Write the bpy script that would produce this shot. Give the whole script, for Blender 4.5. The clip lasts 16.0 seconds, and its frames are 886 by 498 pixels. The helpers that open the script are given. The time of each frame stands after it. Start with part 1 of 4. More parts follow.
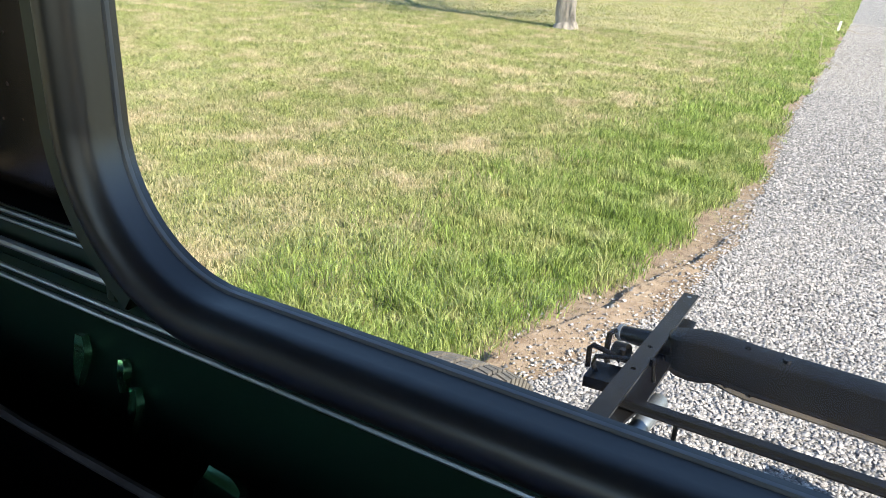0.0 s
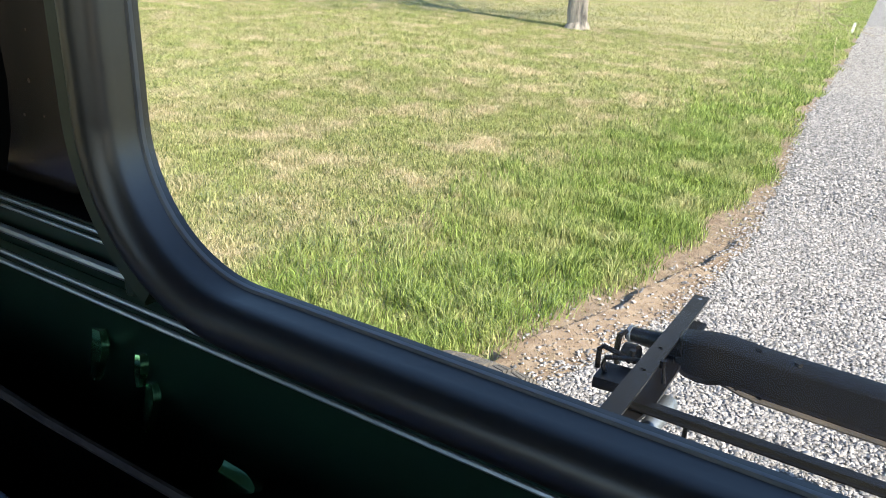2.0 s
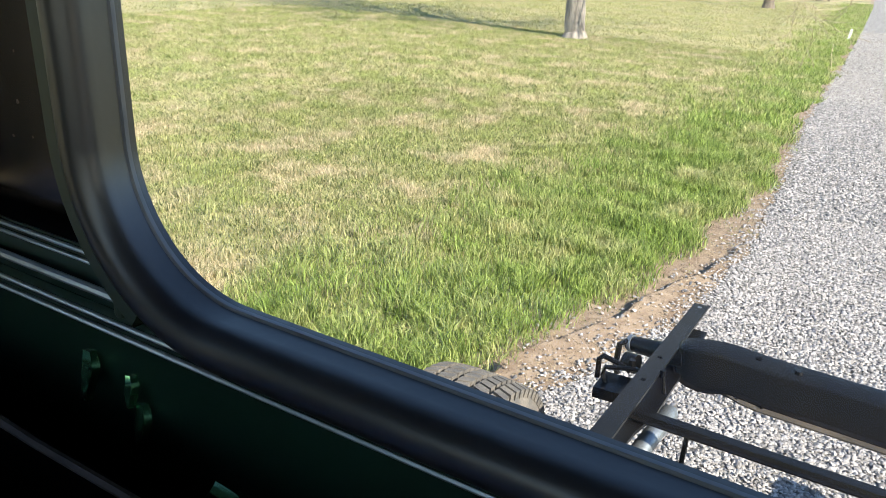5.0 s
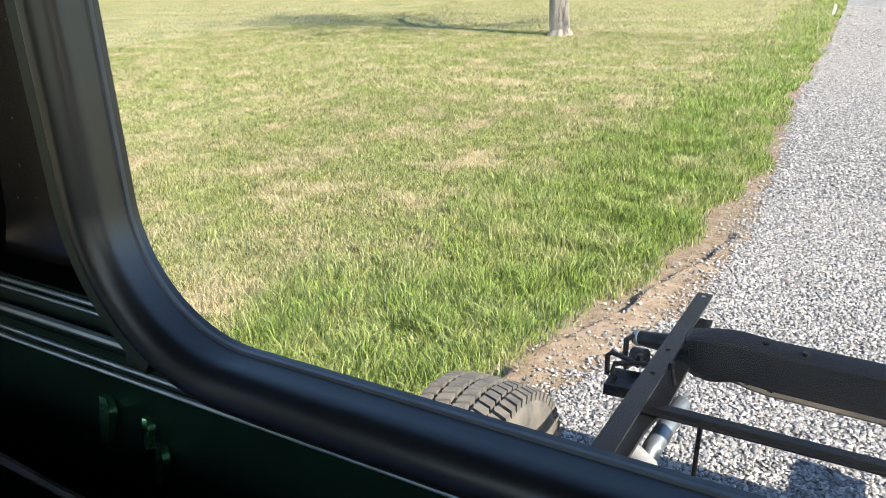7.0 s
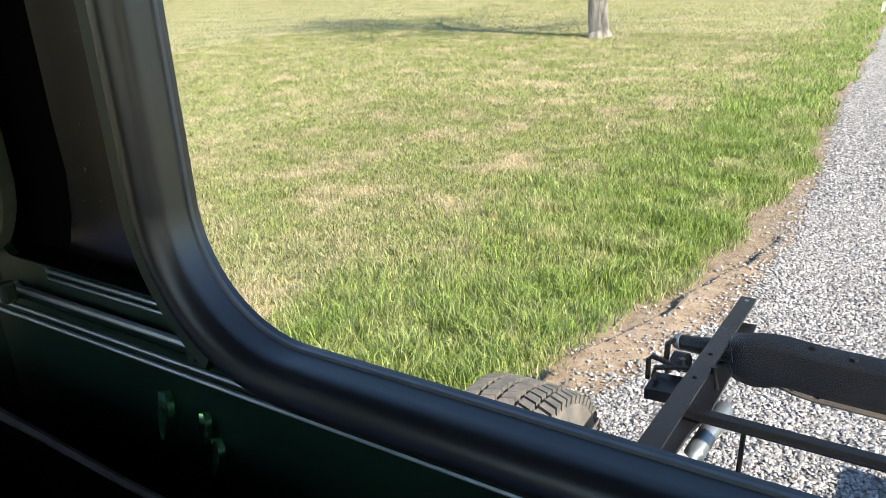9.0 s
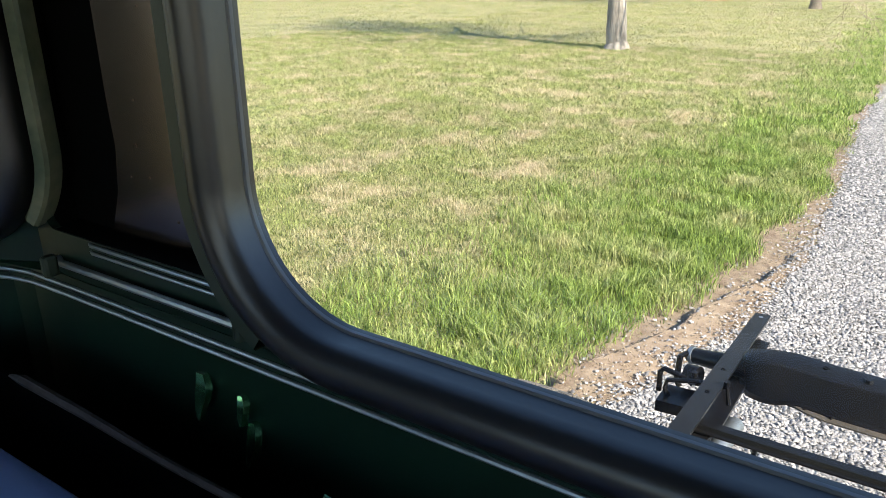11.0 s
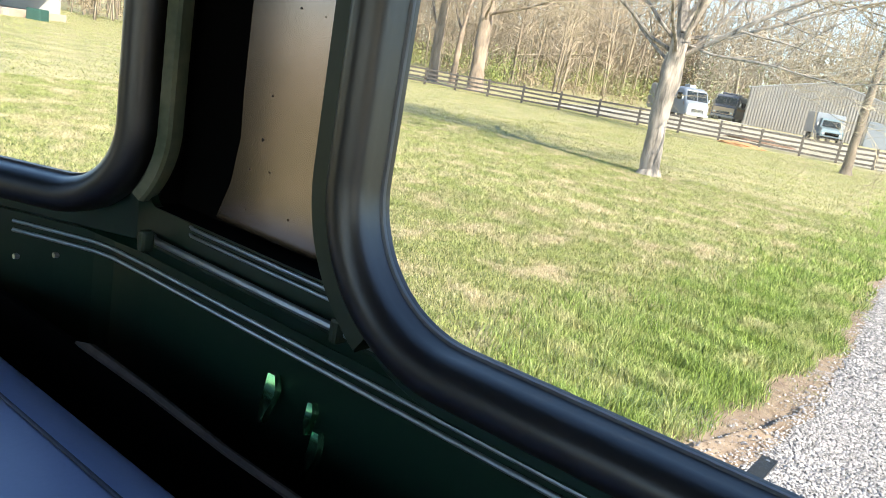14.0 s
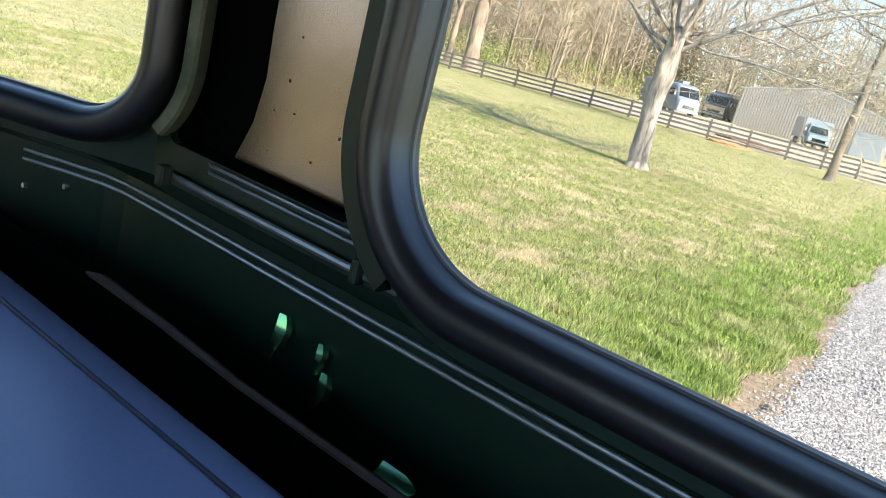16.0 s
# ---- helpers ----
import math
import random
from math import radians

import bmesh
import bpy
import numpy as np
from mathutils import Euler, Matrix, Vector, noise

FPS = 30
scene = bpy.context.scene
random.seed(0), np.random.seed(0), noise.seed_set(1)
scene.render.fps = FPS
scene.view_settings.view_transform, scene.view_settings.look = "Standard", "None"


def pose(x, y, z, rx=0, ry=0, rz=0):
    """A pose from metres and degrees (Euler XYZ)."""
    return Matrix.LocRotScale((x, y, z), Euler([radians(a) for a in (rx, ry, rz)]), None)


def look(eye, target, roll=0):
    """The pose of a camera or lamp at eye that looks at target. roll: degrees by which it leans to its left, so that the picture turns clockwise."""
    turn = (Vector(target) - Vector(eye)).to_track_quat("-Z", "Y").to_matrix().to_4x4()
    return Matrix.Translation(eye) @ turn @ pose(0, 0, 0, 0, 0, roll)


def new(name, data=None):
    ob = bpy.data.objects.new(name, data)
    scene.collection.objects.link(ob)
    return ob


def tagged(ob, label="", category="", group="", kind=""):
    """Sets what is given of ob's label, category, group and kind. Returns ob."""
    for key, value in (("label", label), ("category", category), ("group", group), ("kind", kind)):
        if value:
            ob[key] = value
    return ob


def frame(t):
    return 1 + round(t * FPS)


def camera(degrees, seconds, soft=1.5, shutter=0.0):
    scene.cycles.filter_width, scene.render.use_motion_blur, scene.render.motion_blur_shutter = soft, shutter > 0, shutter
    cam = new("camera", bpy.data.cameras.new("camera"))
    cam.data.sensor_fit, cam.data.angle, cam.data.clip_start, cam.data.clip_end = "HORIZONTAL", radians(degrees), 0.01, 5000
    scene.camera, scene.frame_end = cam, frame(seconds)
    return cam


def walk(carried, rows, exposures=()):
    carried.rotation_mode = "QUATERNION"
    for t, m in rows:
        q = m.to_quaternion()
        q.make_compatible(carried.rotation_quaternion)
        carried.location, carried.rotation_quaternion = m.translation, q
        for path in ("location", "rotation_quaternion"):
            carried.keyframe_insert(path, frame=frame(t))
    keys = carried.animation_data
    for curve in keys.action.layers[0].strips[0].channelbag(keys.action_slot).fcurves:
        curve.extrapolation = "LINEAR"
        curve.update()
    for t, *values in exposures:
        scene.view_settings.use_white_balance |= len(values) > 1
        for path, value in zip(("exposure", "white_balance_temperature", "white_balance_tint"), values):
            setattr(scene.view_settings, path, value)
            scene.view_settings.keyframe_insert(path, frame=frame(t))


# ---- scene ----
cam = camera(61.4, 16.0, soft=0.6)
PATH = [
    (0, (0.197, -0.201, 1.829), (-0.703, 1.411, 1.06), 3.2),
    (0.5, (0.196, -0.203, 1.827), (-0.706, 1.408, 1.057), 3.4),
    (1, (0.196, -0.197, 1.828), (-0.711, 1.41, 1.055), 3.4),
    (1.5, (0.194, -0.204, 1.826), (-0.719, 1.399, 1.053), 3.5),
    (2, (0.195, -0.205, 1.829), (-0.726, 1.394, 1.058), 3.4),
    (2.5, (0.194, -0.205, 1.827), (-0.737, 1.39, 1.059), 3.4),
    (3, (0.195, -0.203, 1.826), (-0.741, 1.391, 1.063), 3.4),
    (3.5, (0.195, -0.203, 1.827), (-0.743, 1.393, 1.071), 3.5),
    (4, (0.197, -0.198, 1.828), (-0.74, 1.401, 1.077), 3.4),
    (4.5, (0.197, -0.198, 1.83), (-0.736, 1.404, 1.08), 3.4),
    (7, (0.211, -0.207, 1.852), (-0.727, 1.4, 1.12), -1.8),
    (7.5, (0.213, -0.209, 1.855), (-0.743, 1.388, 1.125), -2.2),
    (8, (0.213, -0.21, 1.854), (-0.767, 1.375, 1.126), -2.3),
    (8.5, (0.211, -0.214, 1.853), (-0.794, 1.357, 1.128), -2.5),
    (9, (0.21, -0.219, 1.855), (-0.815, 1.34, 1.134), -2.8),
    (11.5, (0.178, -0.243, 1.838), (-0.871, 1.311, 1.14), 1.6),
    (12, (0.172, -0.256, 1.828), (-0.878, 1.305, 1.148), 4.5),
    (12.5, (0.167, -0.269, 1.821), (-0.891, 1.296, 1.164), 6.8),
    (13, (0.161, -0.279, 1.812), (-0.905, 1.29, 1.179), 8.7),
    (13.5, (0.155, -0.309, 1.796), (-0.952, 1.276, 1.285), 11.1),
    (14, (0.142, -0.283, 1.807), (-0.971, 1.307, 1.321), 10.3),
    (14.5, (0.142, -0.29, 1.801), (-0.965, 1.301, 1.305), 10.3),
    (15, (0.137, -0.293, 1.797), (-0.952, 1.304, 1.283), 11.2),
    (15.5, (0.125, -0.301, 1.789), (-0.934, 1.313, 1.266), 12.7),
    (16, (0.132, -0.305, 1.785), (-0.925, 1.308, 1.257), 14.7),
]
walk(cam, [(t, look(eye, target, roll)) for t, eye, target, roll in PATH],
     [(0, 1.72), (9, 1.72), (11.5, 1.80), (13.5, 1.98), (16, 1.98)])

# ---- world, sun, exposure ----
SUN_EL = radians(36)
SUN_AZ = math.atan2(0.93, -0.29)
world = bpy.data.worlds.new("sky")
scene.world = world
world.use_nodes = True
wn = world.node_tree
sky = wn.nodes.new("ShaderNodeTexSky")
sky.sky_type = "NISHITA"
sky.sun_disc = False
sky.sun_elevation = SUN_EL
sky.sun_rotation = SUN_AZ
wn.nodes["Background"].inputs["Strength"].default_value = 0.105
sky.dust_density = 0.3
sky.ozone_density = 3.0
wn.links.new(sky.outputs["Color"], wn.nodes["Background"].inputs["Color"])
sun = new("sun", bpy.data.lights.new("sun", "SUN"))
sun.data.energy, sun.data.angle, sun.data.color = 4.5, radians(0.5), (1.0, 0.895, 0.77)
sun_dir = Vector((math.sin(SUN_AZ) * math.cos(SUN_EL), math.cos(SUN_AZ) * math.cos(SUN_EL), math.sin(SUN_EL)))
sun.matrix_world = look(sun_dir * 60, (0, 0, 0))


# ---- materials ----
def material(name, base, rough=0.6, metal=0.0, second=None, scale=6.0, amount=0.5, fine=80.0, bump=0.0, coat=0.0,
             island=0.0, spec=0.5, stretch=None):
    """A painted or natural surface: two colours mixed by coarse and fine noise, with relief."""
    m = bpy.data.materials.new(name)
    m.use_nodes = True
    n, l = m.node_tree.nodes, m.node_tree.links
    b = n["Principled BSDF"]
    b.inputs["Roughness"].default_value = rough
    b.inputs["Metallic"].default_value = metal
    b.inputs["Coat Weight"].default_value = coat
    b.inputs["Specular IOR Level"].default_value = spec
    co = n.new("ShaderNodeTexCoord")
    coarse, grain = n.new("ShaderNodeTexNoise"), n.new("ShaderNodeTexNoise")
    coarse.inputs["Scale"].default_value, grain.inputs["Scale"].default_value = scale, fine
    coarse.inputs["Detail"].default_value = 5
    where = co.outputs["Object"]
    if stretch:
        mp = n.new("ShaderNodeMapping")
        mp.inputs["Scale"].default_value = stretch
        l.new(where, mp.inputs["Vector"])
        where = mp.outputs["Vector"]
    l.new(where, coarse.inputs["Vector"])
    l.new(where, grain.inputs["Vector"])
    add = n.new("ShaderNodeMath")
    add.operation = "MULTIPLY_ADD"
    add.inputs[1].default_value = 0.45
    l.new(grain.outputs["Fac"], add.inputs[0])
    l.new(coarse.outputs["Fac"], add.inputs[2])
    ramp = n.new("ShaderNodeMapRange")
    ramp.inputs["From Min"].default_value, ramp.inputs["From Max"].default_value = 0.5, 0.95
    ramp.inputs["To Max"].default_value = amount
    l.new(add.outputs[0], ramp.inputs["Value"])
    fac = ramp.outputs["Result"]
    if island:
        geo = n.new("ShaderNodeNewGeometry")
        mul = n.new("ShaderNodeMath")
        mul.operation = "MULTIPLY_ADD"
        mul.inputs[1].default_value = island
        mul.use_clamp = True
        l.new(geo.outputs["Random Per Island"], mul.inputs[0])
        l.new(fac, mul.inputs[2])
        fac = mul.outputs[0]
    mix = n.new("ShaderNodeMix")
    mix.data_type = "RGBA"
    second = second or [c * 0.55 for c in base]
    mix.inputs["A"].default_value, mix.inputs["B"].default_value = (*base, 1), (*second, 1)
    l.new(fac, mix.inputs["Factor"])
    l.new(mix.outputs["Result"], b.inputs["Base Color"])
    if bump:
        bn = n.new("ShaderNodeBump")
        bn.inputs["Strength"].default_value = bump
        bn.inputs["Distance"].default_value = 0.004
        l.new(add.outputs[0], bn.inputs["Height"])
        l.new(bn.outputs["Normal"], b.inputs["Normal"])
    return m


def glass(name, tint=(0.93, 0.95, 0.94), gloss=0.025, dust=0.03):
    """A clear pane: see-through, mirrors a little, with a film of dust."""
    m = bpy.data.materials.new(name)
    m.use_nodes = True
    n, l = m.node_tree.nodes, m.node_tree.links
    n.remove(n["Principled BSDF"])
    clear, shine, film = n.new("ShaderNodeBsdfTransparent"), n.new("ShaderNodeBsdfGlossy"), n.new("ShaderNodeBsdfDiffuse")
    clear.inputs["Color"].default_value = (*tint, 1)
    shine.inputs["Roughness"].default_value = 0.02
    film.inputs["Color"].default_value = (0.7, 0.7, 0.68, 1)
    a, c = n.new("ShaderNodeMixShader"), n.new("ShaderNodeMixShader")
    a.inputs[0].default_value = gloss
    l.new(clear.outputs[0], a.inputs[1])
    l.new(shine.outputs[0], a.inputs[2])
    noise_t, rng, co = n.new("ShaderNodeTexNoise"), n.new("ShaderNodeMapRange"), n.new("ShaderNodeTexCoord")
    noise_t.inputs["Scale"].default_value = 4
    l.new(co.outputs["Object"], noise_t.inputs["Vector"])
    rng.inputs["From Min"].default_value, rng.inputs["From Max"].default_value = 0.35, 0.75
    rng.inputs["To Max"].default_value = dust
    l.new(noise_t.outputs["Fac"], rng.inputs["Value"])
    l.new(rng.outputs["Result"], c.inputs[0])
    l.new(a.outputs[0], c.inputs[1])
    l.new(film.outputs[0], c.inputs[2])
    l.new(c.outputs[0], n["Material Output"].inputs["Surface"])
    return m


M_GREEN = material("dark_green_enamel", (0.003, 0.024, 0.012), 0.44, second=(0.002, 0.008, 0.005), scale=9, coat=0.08, bump=0.05)
# The corner flange's sunlit look is put into this paler enamel colour.
M_FLANGE_LIT = material("lit_worn_sage_enamel", (0.20, 0.20, 0.125), 0.5, second=(0.05, 0.08, 0.045), scale=22, amount=0.9, bump=0.1)
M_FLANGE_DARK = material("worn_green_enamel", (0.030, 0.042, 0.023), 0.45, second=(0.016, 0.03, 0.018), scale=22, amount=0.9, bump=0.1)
M_BEIGE = material("satin_bare_metal", (0.245, 0.205, 0.205), 0.19, metal=1.0, second=(0.165, 0.15, 0.135), scale=14, fine=60, amount=0.55, bump=0.02)
M_BLACK = material("flat_black_paint_and_void", (0.002, 0.002, 0.002), 1.0, amount=0.3, spec=0.08)
M_RUBBER = material("black_rubber", (0.010, 0.009, 0.0105), 0.38, second=(0.018, 0.016, 0.018), scale=18, bump=0.12, spec=0.95)
# Lighter grey than the seal: the lip's sky sheen is in the colour.
M_LIP_SHEEN = material("sky_sheen_rubber", (0.13, 0.135, 0.15), 0.38, second=(0.07, 0.072, 0.08), scale=25, bump=0.1)
M_BEAD = material("dull_aluminium", (0.48, 0.53, 0.56), 0.42, metal=0.85, second=(0.28, 0.32, 0.34), scale=40, bump=0.1)
# Blue sky reflected by dark vinyl is put into the base colour.
M_VINYL = material("sky_sheen_vinyl", (0.31, 0.38, 0.62), 0.30, second=(0.25, 0.31, 0.52), scale=8, fine=300, bump=0.08)
M_PIPE = material("navy_vinyl_piping", (0.05, 0.06, 0.10), 0.5, scale=30)
M_BOARD = material("brown_fibreboard", (0.14, 0.105, 0.085), 0.8, second=(0.025, 0.02, 0.016), scale=30)
# The green of sunlit wall paint, put into a near-mirror metal's colour.
M_SUN_PATCH = material("sun_patch_green", (0.20, 0.52, 0.27), 0.13, metal=0.9, second=(0.08, 0.26, 0.12), scale=60, coat=0.3)
M_LINER = material("grey_headliner", (0.035, 0.035, 0.036), 0.9, scale=10)
M_STEEL = material("black_chassis_paint", (0.004, 0.004, 0.0045), 0.29, second=(0.012, 0.0105, 0.009), scale=7, fine=110, amount=0.55, bump=0.015, spec=0.22)
M_DUSTY = material("dusty_black_steel", (0.075, 0.062, 0.048), 0.7, second=(0.02, 0.018, 0.016), scale=12, fine=120, amount=0.8, bump=0.1)
M_ZINC = material("zinc_plated_steel", (0.30, 0.33, 0.36), 0.45, metal=0.8, scale=30)
M_GREYTUBE = material("grey_painted_tube", (0.33, 0.33, 0.33), 0.45, second=(0.2, 0.2, 0.19), scale=20)
M_TYRE = material("tyre_rubber", (0.075, 0.071, 0.068), 0.85, second=(0.19, 0.165, 0.135), scale=16, fine=140, amount=0.9, bump=0.2)
M_RIM = material("dark_wheel_paint", (0.02, 0.02, 0.022), 0.4, scale=20)
M_GLASS = glass("window_glass")


# ---- building helpers ----
def mesh_of(bm, name):
    me = bpy.data.meshes.new(name)
    bm.normal_update()
    bm.to_mesh(me)
    bm.free()
    return me


def part(name, bm, mat, parent=None, label="", smooth=False):
    """Links a bmesh as one mesh object under a thing or under a part."""
    me = bm if isinstance(bm, bpy.types.Mesh) else mesh_of(bm, name)
    if mat and not me.materials:
        me.materials.append(mat)
    if smooth:
        me.polygons.foreach_set("use_smooth", [True] * len(me.polygons))
        me.set_sharp_from_angle(angle=radians(40))
    ob = new(name, me)
    ob.parent = parent
    if label:
        ob["label"] = label
    return ob


def thing(name, label, category, at=(0, 0, 0), rz=0.0, group="", kind=""):
    ob = new(name)
    ob.empty_display_size = 0.1
    ob.matrix_world = pose(*at, 0, 0, rz)
    return tagged(ob, label, category, group, kind)


def box(bm, x0, x1, y0, y1, z0, z1, bevel=0.0, m=None):
    made = bmesh.ops.create_cube(bm, size=1)["verts"]
    for v in made:
        v.co = Vector(((x0 + x1) / 2 + v.co.x * (x1 - x0), (y0 + y1) / 2 + v.co.y * (y1 - y0), (z0 + z1) / 2 + v.co.z * (z1 - z0)))
    if bevel:
        edges = list({e for v in made for e in v.link_edges})
        res = bmesh.ops.bevel(bm, geom=edges, offset=bevel, segments=2, affect="EDGES", profile=0.5)
        made = list({v for f in res["faces"] for v in f.verts} | {v for v in made if v.is_valid})
    if m:
        bmesh.ops.transform(bm, matrix=m, verts=made)
    return bm


def boxed(*a, **k):
    return box(bmesh.new(), *a, **k)


def tube(bm, points, radii, sides=8, caps=True):
    """A round bar along points with a radius at each."""
    pts = [Vector(p) for p in points]
    if not isinstance(radii, (list, tuple)):
        radii = [radii] * len(pts)
    rings = []
    side = None
    for i, p in enumerate(pts):
        d = (pts[min(i + 1, len(pts) - 1)] - pts[max(i - 1, 0)]).normalized()
        if side is None:
            side = d.orthogonal().normalized()
        side = (side - d * side.dot(d)).normalized()
        other = d.cross(side)
        rings.append([bm.verts.new(p + radii[i] * (math.cos(a) * side + math.sin(a) * other))
                      for a in (2 * math.pi * k / sides for k in range(sides))])
    for a, b in zip(rings, rings[1:]):
        for k in range(sides):
            bm.faces.new((a[k], a[(k + 1) % sides], b[(k + 1) % sides], b[k]))
    if caps:
        bm.faces.new(rings[0][::-1])
        bm.faces.new(rings[-1])
    return bm


def rrect(x0, x1, z0, z1, r, n=10):
    """A rounded rectangle: points and outward directions in the plane."""
    out = []
    for cx, cz, a0 in ((x1 - r, z0 + r, -90), (x1 - r, z1 - r, 0), (x0 + r, z1 - r, 90), (x0 + r, z0 + r, 180)):
        for k in range(n + 1):
            a = radians(a0 + 90 * k / n)
            out.append((cx + r * math.cos(a), cz + r * math.sin(a), math.cos(a), math.sin(a)))
    return out


def ring(loop, profile, m=None, whole=True):
    """Sweeps a closed profile of (outward, y) round a rounded rectangle."""
    bm = bmesh.new()
    rows = [[bm.verts.new((x + nx * d, y, z + nz * d)) for d, y in profile] for x, z, nx, nz in loop]
    for a, b in zip(rows, rows[1:] + (rows[:1] if whole else [])):
        for k in range(len(profile)):
            j = (k + 1) % len(profile)
            bm.faces.new((a[k], a[j], b[j], b[k]))
    bmesh.ops.recalc_face_normals(bm, faces=bm.faces)
    if m:
        bmesh.ops.transform(bm, matrix=m, verts=bm.verts)
    return bm


def plate(outer, holes, y0, y1, m=None):
    """A flat sheet in x and z with holes, from y0 to y1 thick."""
    bm = bmesh.new()
    edges = []
    for loop in (outer, *holes):
        vs = [bm.verts.new((p[0], y0, p[1])) for p in loop]
        edges += [bm.edges.new((a, b)) for a, b in zip(vs, vs[1:] + vs[:1])]
    bmesh.ops.triangle_fill(bm, use_beauty=True, use_dissolve=False, edges=edges)
    ext = bmesh.ops.extrude_face_region(bm, geom=list(bm.faces))
    bmesh.ops.translate(bm, verts=[v for v in ext["geom"] if isinstance(v, bmesh.types.BMVert)], vec=(0, y1 - y0, 0))
    bmesh.ops.recalc_face_normals(bm, faces=bm.faces)
    if m:
        bmesh.ops.transform(bm, matrix=m, verts=bm.verts)
    return bm


def shape_bars(sections):
    """A skin over cross sections, each a closed list of points of the same length."""
    bm = bmesh.new()
    rows = [[bm.verts.new(p) for p in s] for s in sections]
    n = len(rows[0])
    for a, b in zip(rows, rows[1:]):
        for k in range(n):
            bm.faces.new((a[k], a[(k + 1) % n], b[(k + 1) % n], b[k]))
    bm.faces.new(rows[0][::-1])
    bm.faces.new(rows[-1])
    bmesh.ops.recalc_face_normals(bm, faces=bm.faces)
    return bm


def disc_sweep(profile, sides=48):
    """Turns a profile of (x, radius) round the x axis."""
    bm = bmesh.new()
    rows = []
    for k in range(sides):
        a = 2 * math.pi * k / sides
        rows.append([bm.verts.new((x, r * math.cos(a), r * math.sin(a))) for x, r in profile])
    for a, b in zip(rows, rows[1:] + rows[:1]):
        for k in range(len(profile) - 1):
            bm.faces.new((a[k], a[k + 1], b[k + 1], b[k]))
    bmesh.ops.recalc_face_normals(bm, faces=bm.faces)
    return bm


# ---- the cab: walls and windows ----
X0, X1, Y0, YB = -0.74, 1.46, -1.40, 0.055
FLOOR_Z, ROOF_Z = 0.78, 2.22
WIN = rrect(-0.1385, 0.86, 1.6545, 2.12, 0.078, 24)
CORNER = pose(-0.408, 0.045, 0, 0, 0, 24)
CWIN = rrect(-0.31, 0.0, 1.664, 2.12, 0.055, 24)
RECESS = rrect(-0.386, -0.170, 1.6545, 2.13, 0.012, 5)


def grown(loop, d):
    return [(x + nx * d, z + nz * d) for x, z, nx, nz in loop]


def rect(x0, x1, z0, z1):
    return [(x0, z0), (x1, z0), (x1, z1), (x0, z1)]


wall_rear = part("wall_rear", plate(rect(-0.412, X1, 1.622, ROOF_Z), [grown(WIN, 0.026), [p[:2] for p in RECESS]], 0.055, 0.062), M_GREEN)
tagged(wall_rear, "dark green painted sheet steel rear cab wall", "wall", kind="structure")
LOW = ((X1, 0.0700, 0.0555), (-0.40, 0.0700, 0.0555), (-0.455, 0.0690, 0.0300), (-0.480, 0.0640, 0.0190), (-0.52, 0.0480, 0.0010), (-0.88, -0.1120, -0.1590))
part("lower_panel", shape_bars([[(x, y, FLOOR_Z), (x, y, 1.6045), (x - 0.004, y + 0.012, 1.6045), (x - 0.004, y + 0.012, FLOOR_Z)] for x, y, u in LOW]), M_GREEN, wall_rear)
part("ledge", shape_bars([[(x, y + 0.0005, 1.6047), (x, u, 1.6217), (x, u + 0.012, 1.6217), (x, y + 0.011, 1.6047)] for x, y, u in LOW]), M_GREEN, wall_rear)
part("corner_panel", plate(rect(-0.46, 0.013, 1.622, ROOF_Z), [grown(CWIN, 0.026)], 0.006, 0.013, CORNER), M_GREEN, wall_rear)
for zz, rr in ((1.5870, 0.0021), (1.5955, 0.0019)):
    path = [(-0.56, 0.0295, zz), (-0.52, 0.0470, zz), (-0.480, 0.0630, zz), (-0.455, 0.0680, zz), (-0.40, 0.069, zz), (X1, 0.069, zz)]
    part("bead", tube(bmesh.new(), path, rr, 8), M_BEAD, wall_rear, "dull aluminium moulding", True)
for zz, yy, rr, xa, xb in ((1.631, 0.050, 0.0030, -0.375, -0.108), (1.6515, 0.0545, 0.0016, -0.335, -0.168), (1.6455, 0.0545, 0.0014, -0.335, -0.168)):
    part("bead", tube(bmesh.new(), [(xa, yy + 0.004, zz), (xa + 0.01, yy - 0.001, zz), (xb, yy - 0.001, zz)], rr, 8), M_BEAD, wall_rear, "dull aluminium moulding", True)
for kx, ky in ((-0.156, 0.044), (-0.360, 0.036)):
    bm = boxed(kx - 0.004, kx + 0.004, ky - 0.004, ky + 0.008, 1.624, 1.642, 0.003)
    part("clip", bm, M_FLANGE_DARK, wall_rear, "small painted moulding clip")
FL = [(0.020, 0.030), (0.022, 0.028), (0.040, 0.028), (0.043, 0.031), (0.043, 0.054), (0.020, 0.054)]
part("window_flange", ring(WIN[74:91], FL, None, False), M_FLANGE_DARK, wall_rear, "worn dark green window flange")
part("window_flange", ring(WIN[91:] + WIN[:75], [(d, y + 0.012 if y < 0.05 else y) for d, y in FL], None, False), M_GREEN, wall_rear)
FLC = [(0.033, -0.010), (0.035, -0.012), (0.043, -0.012), (0.045, -0.009), (0.045, 0.006), (0.033, 0.006)]
part("window_flange", ring(CWIN[14:27], FLC, CORNER, False), M_FLANGE_LIT, wall_rear, "worn green window flange, painted paler as if sunlit")
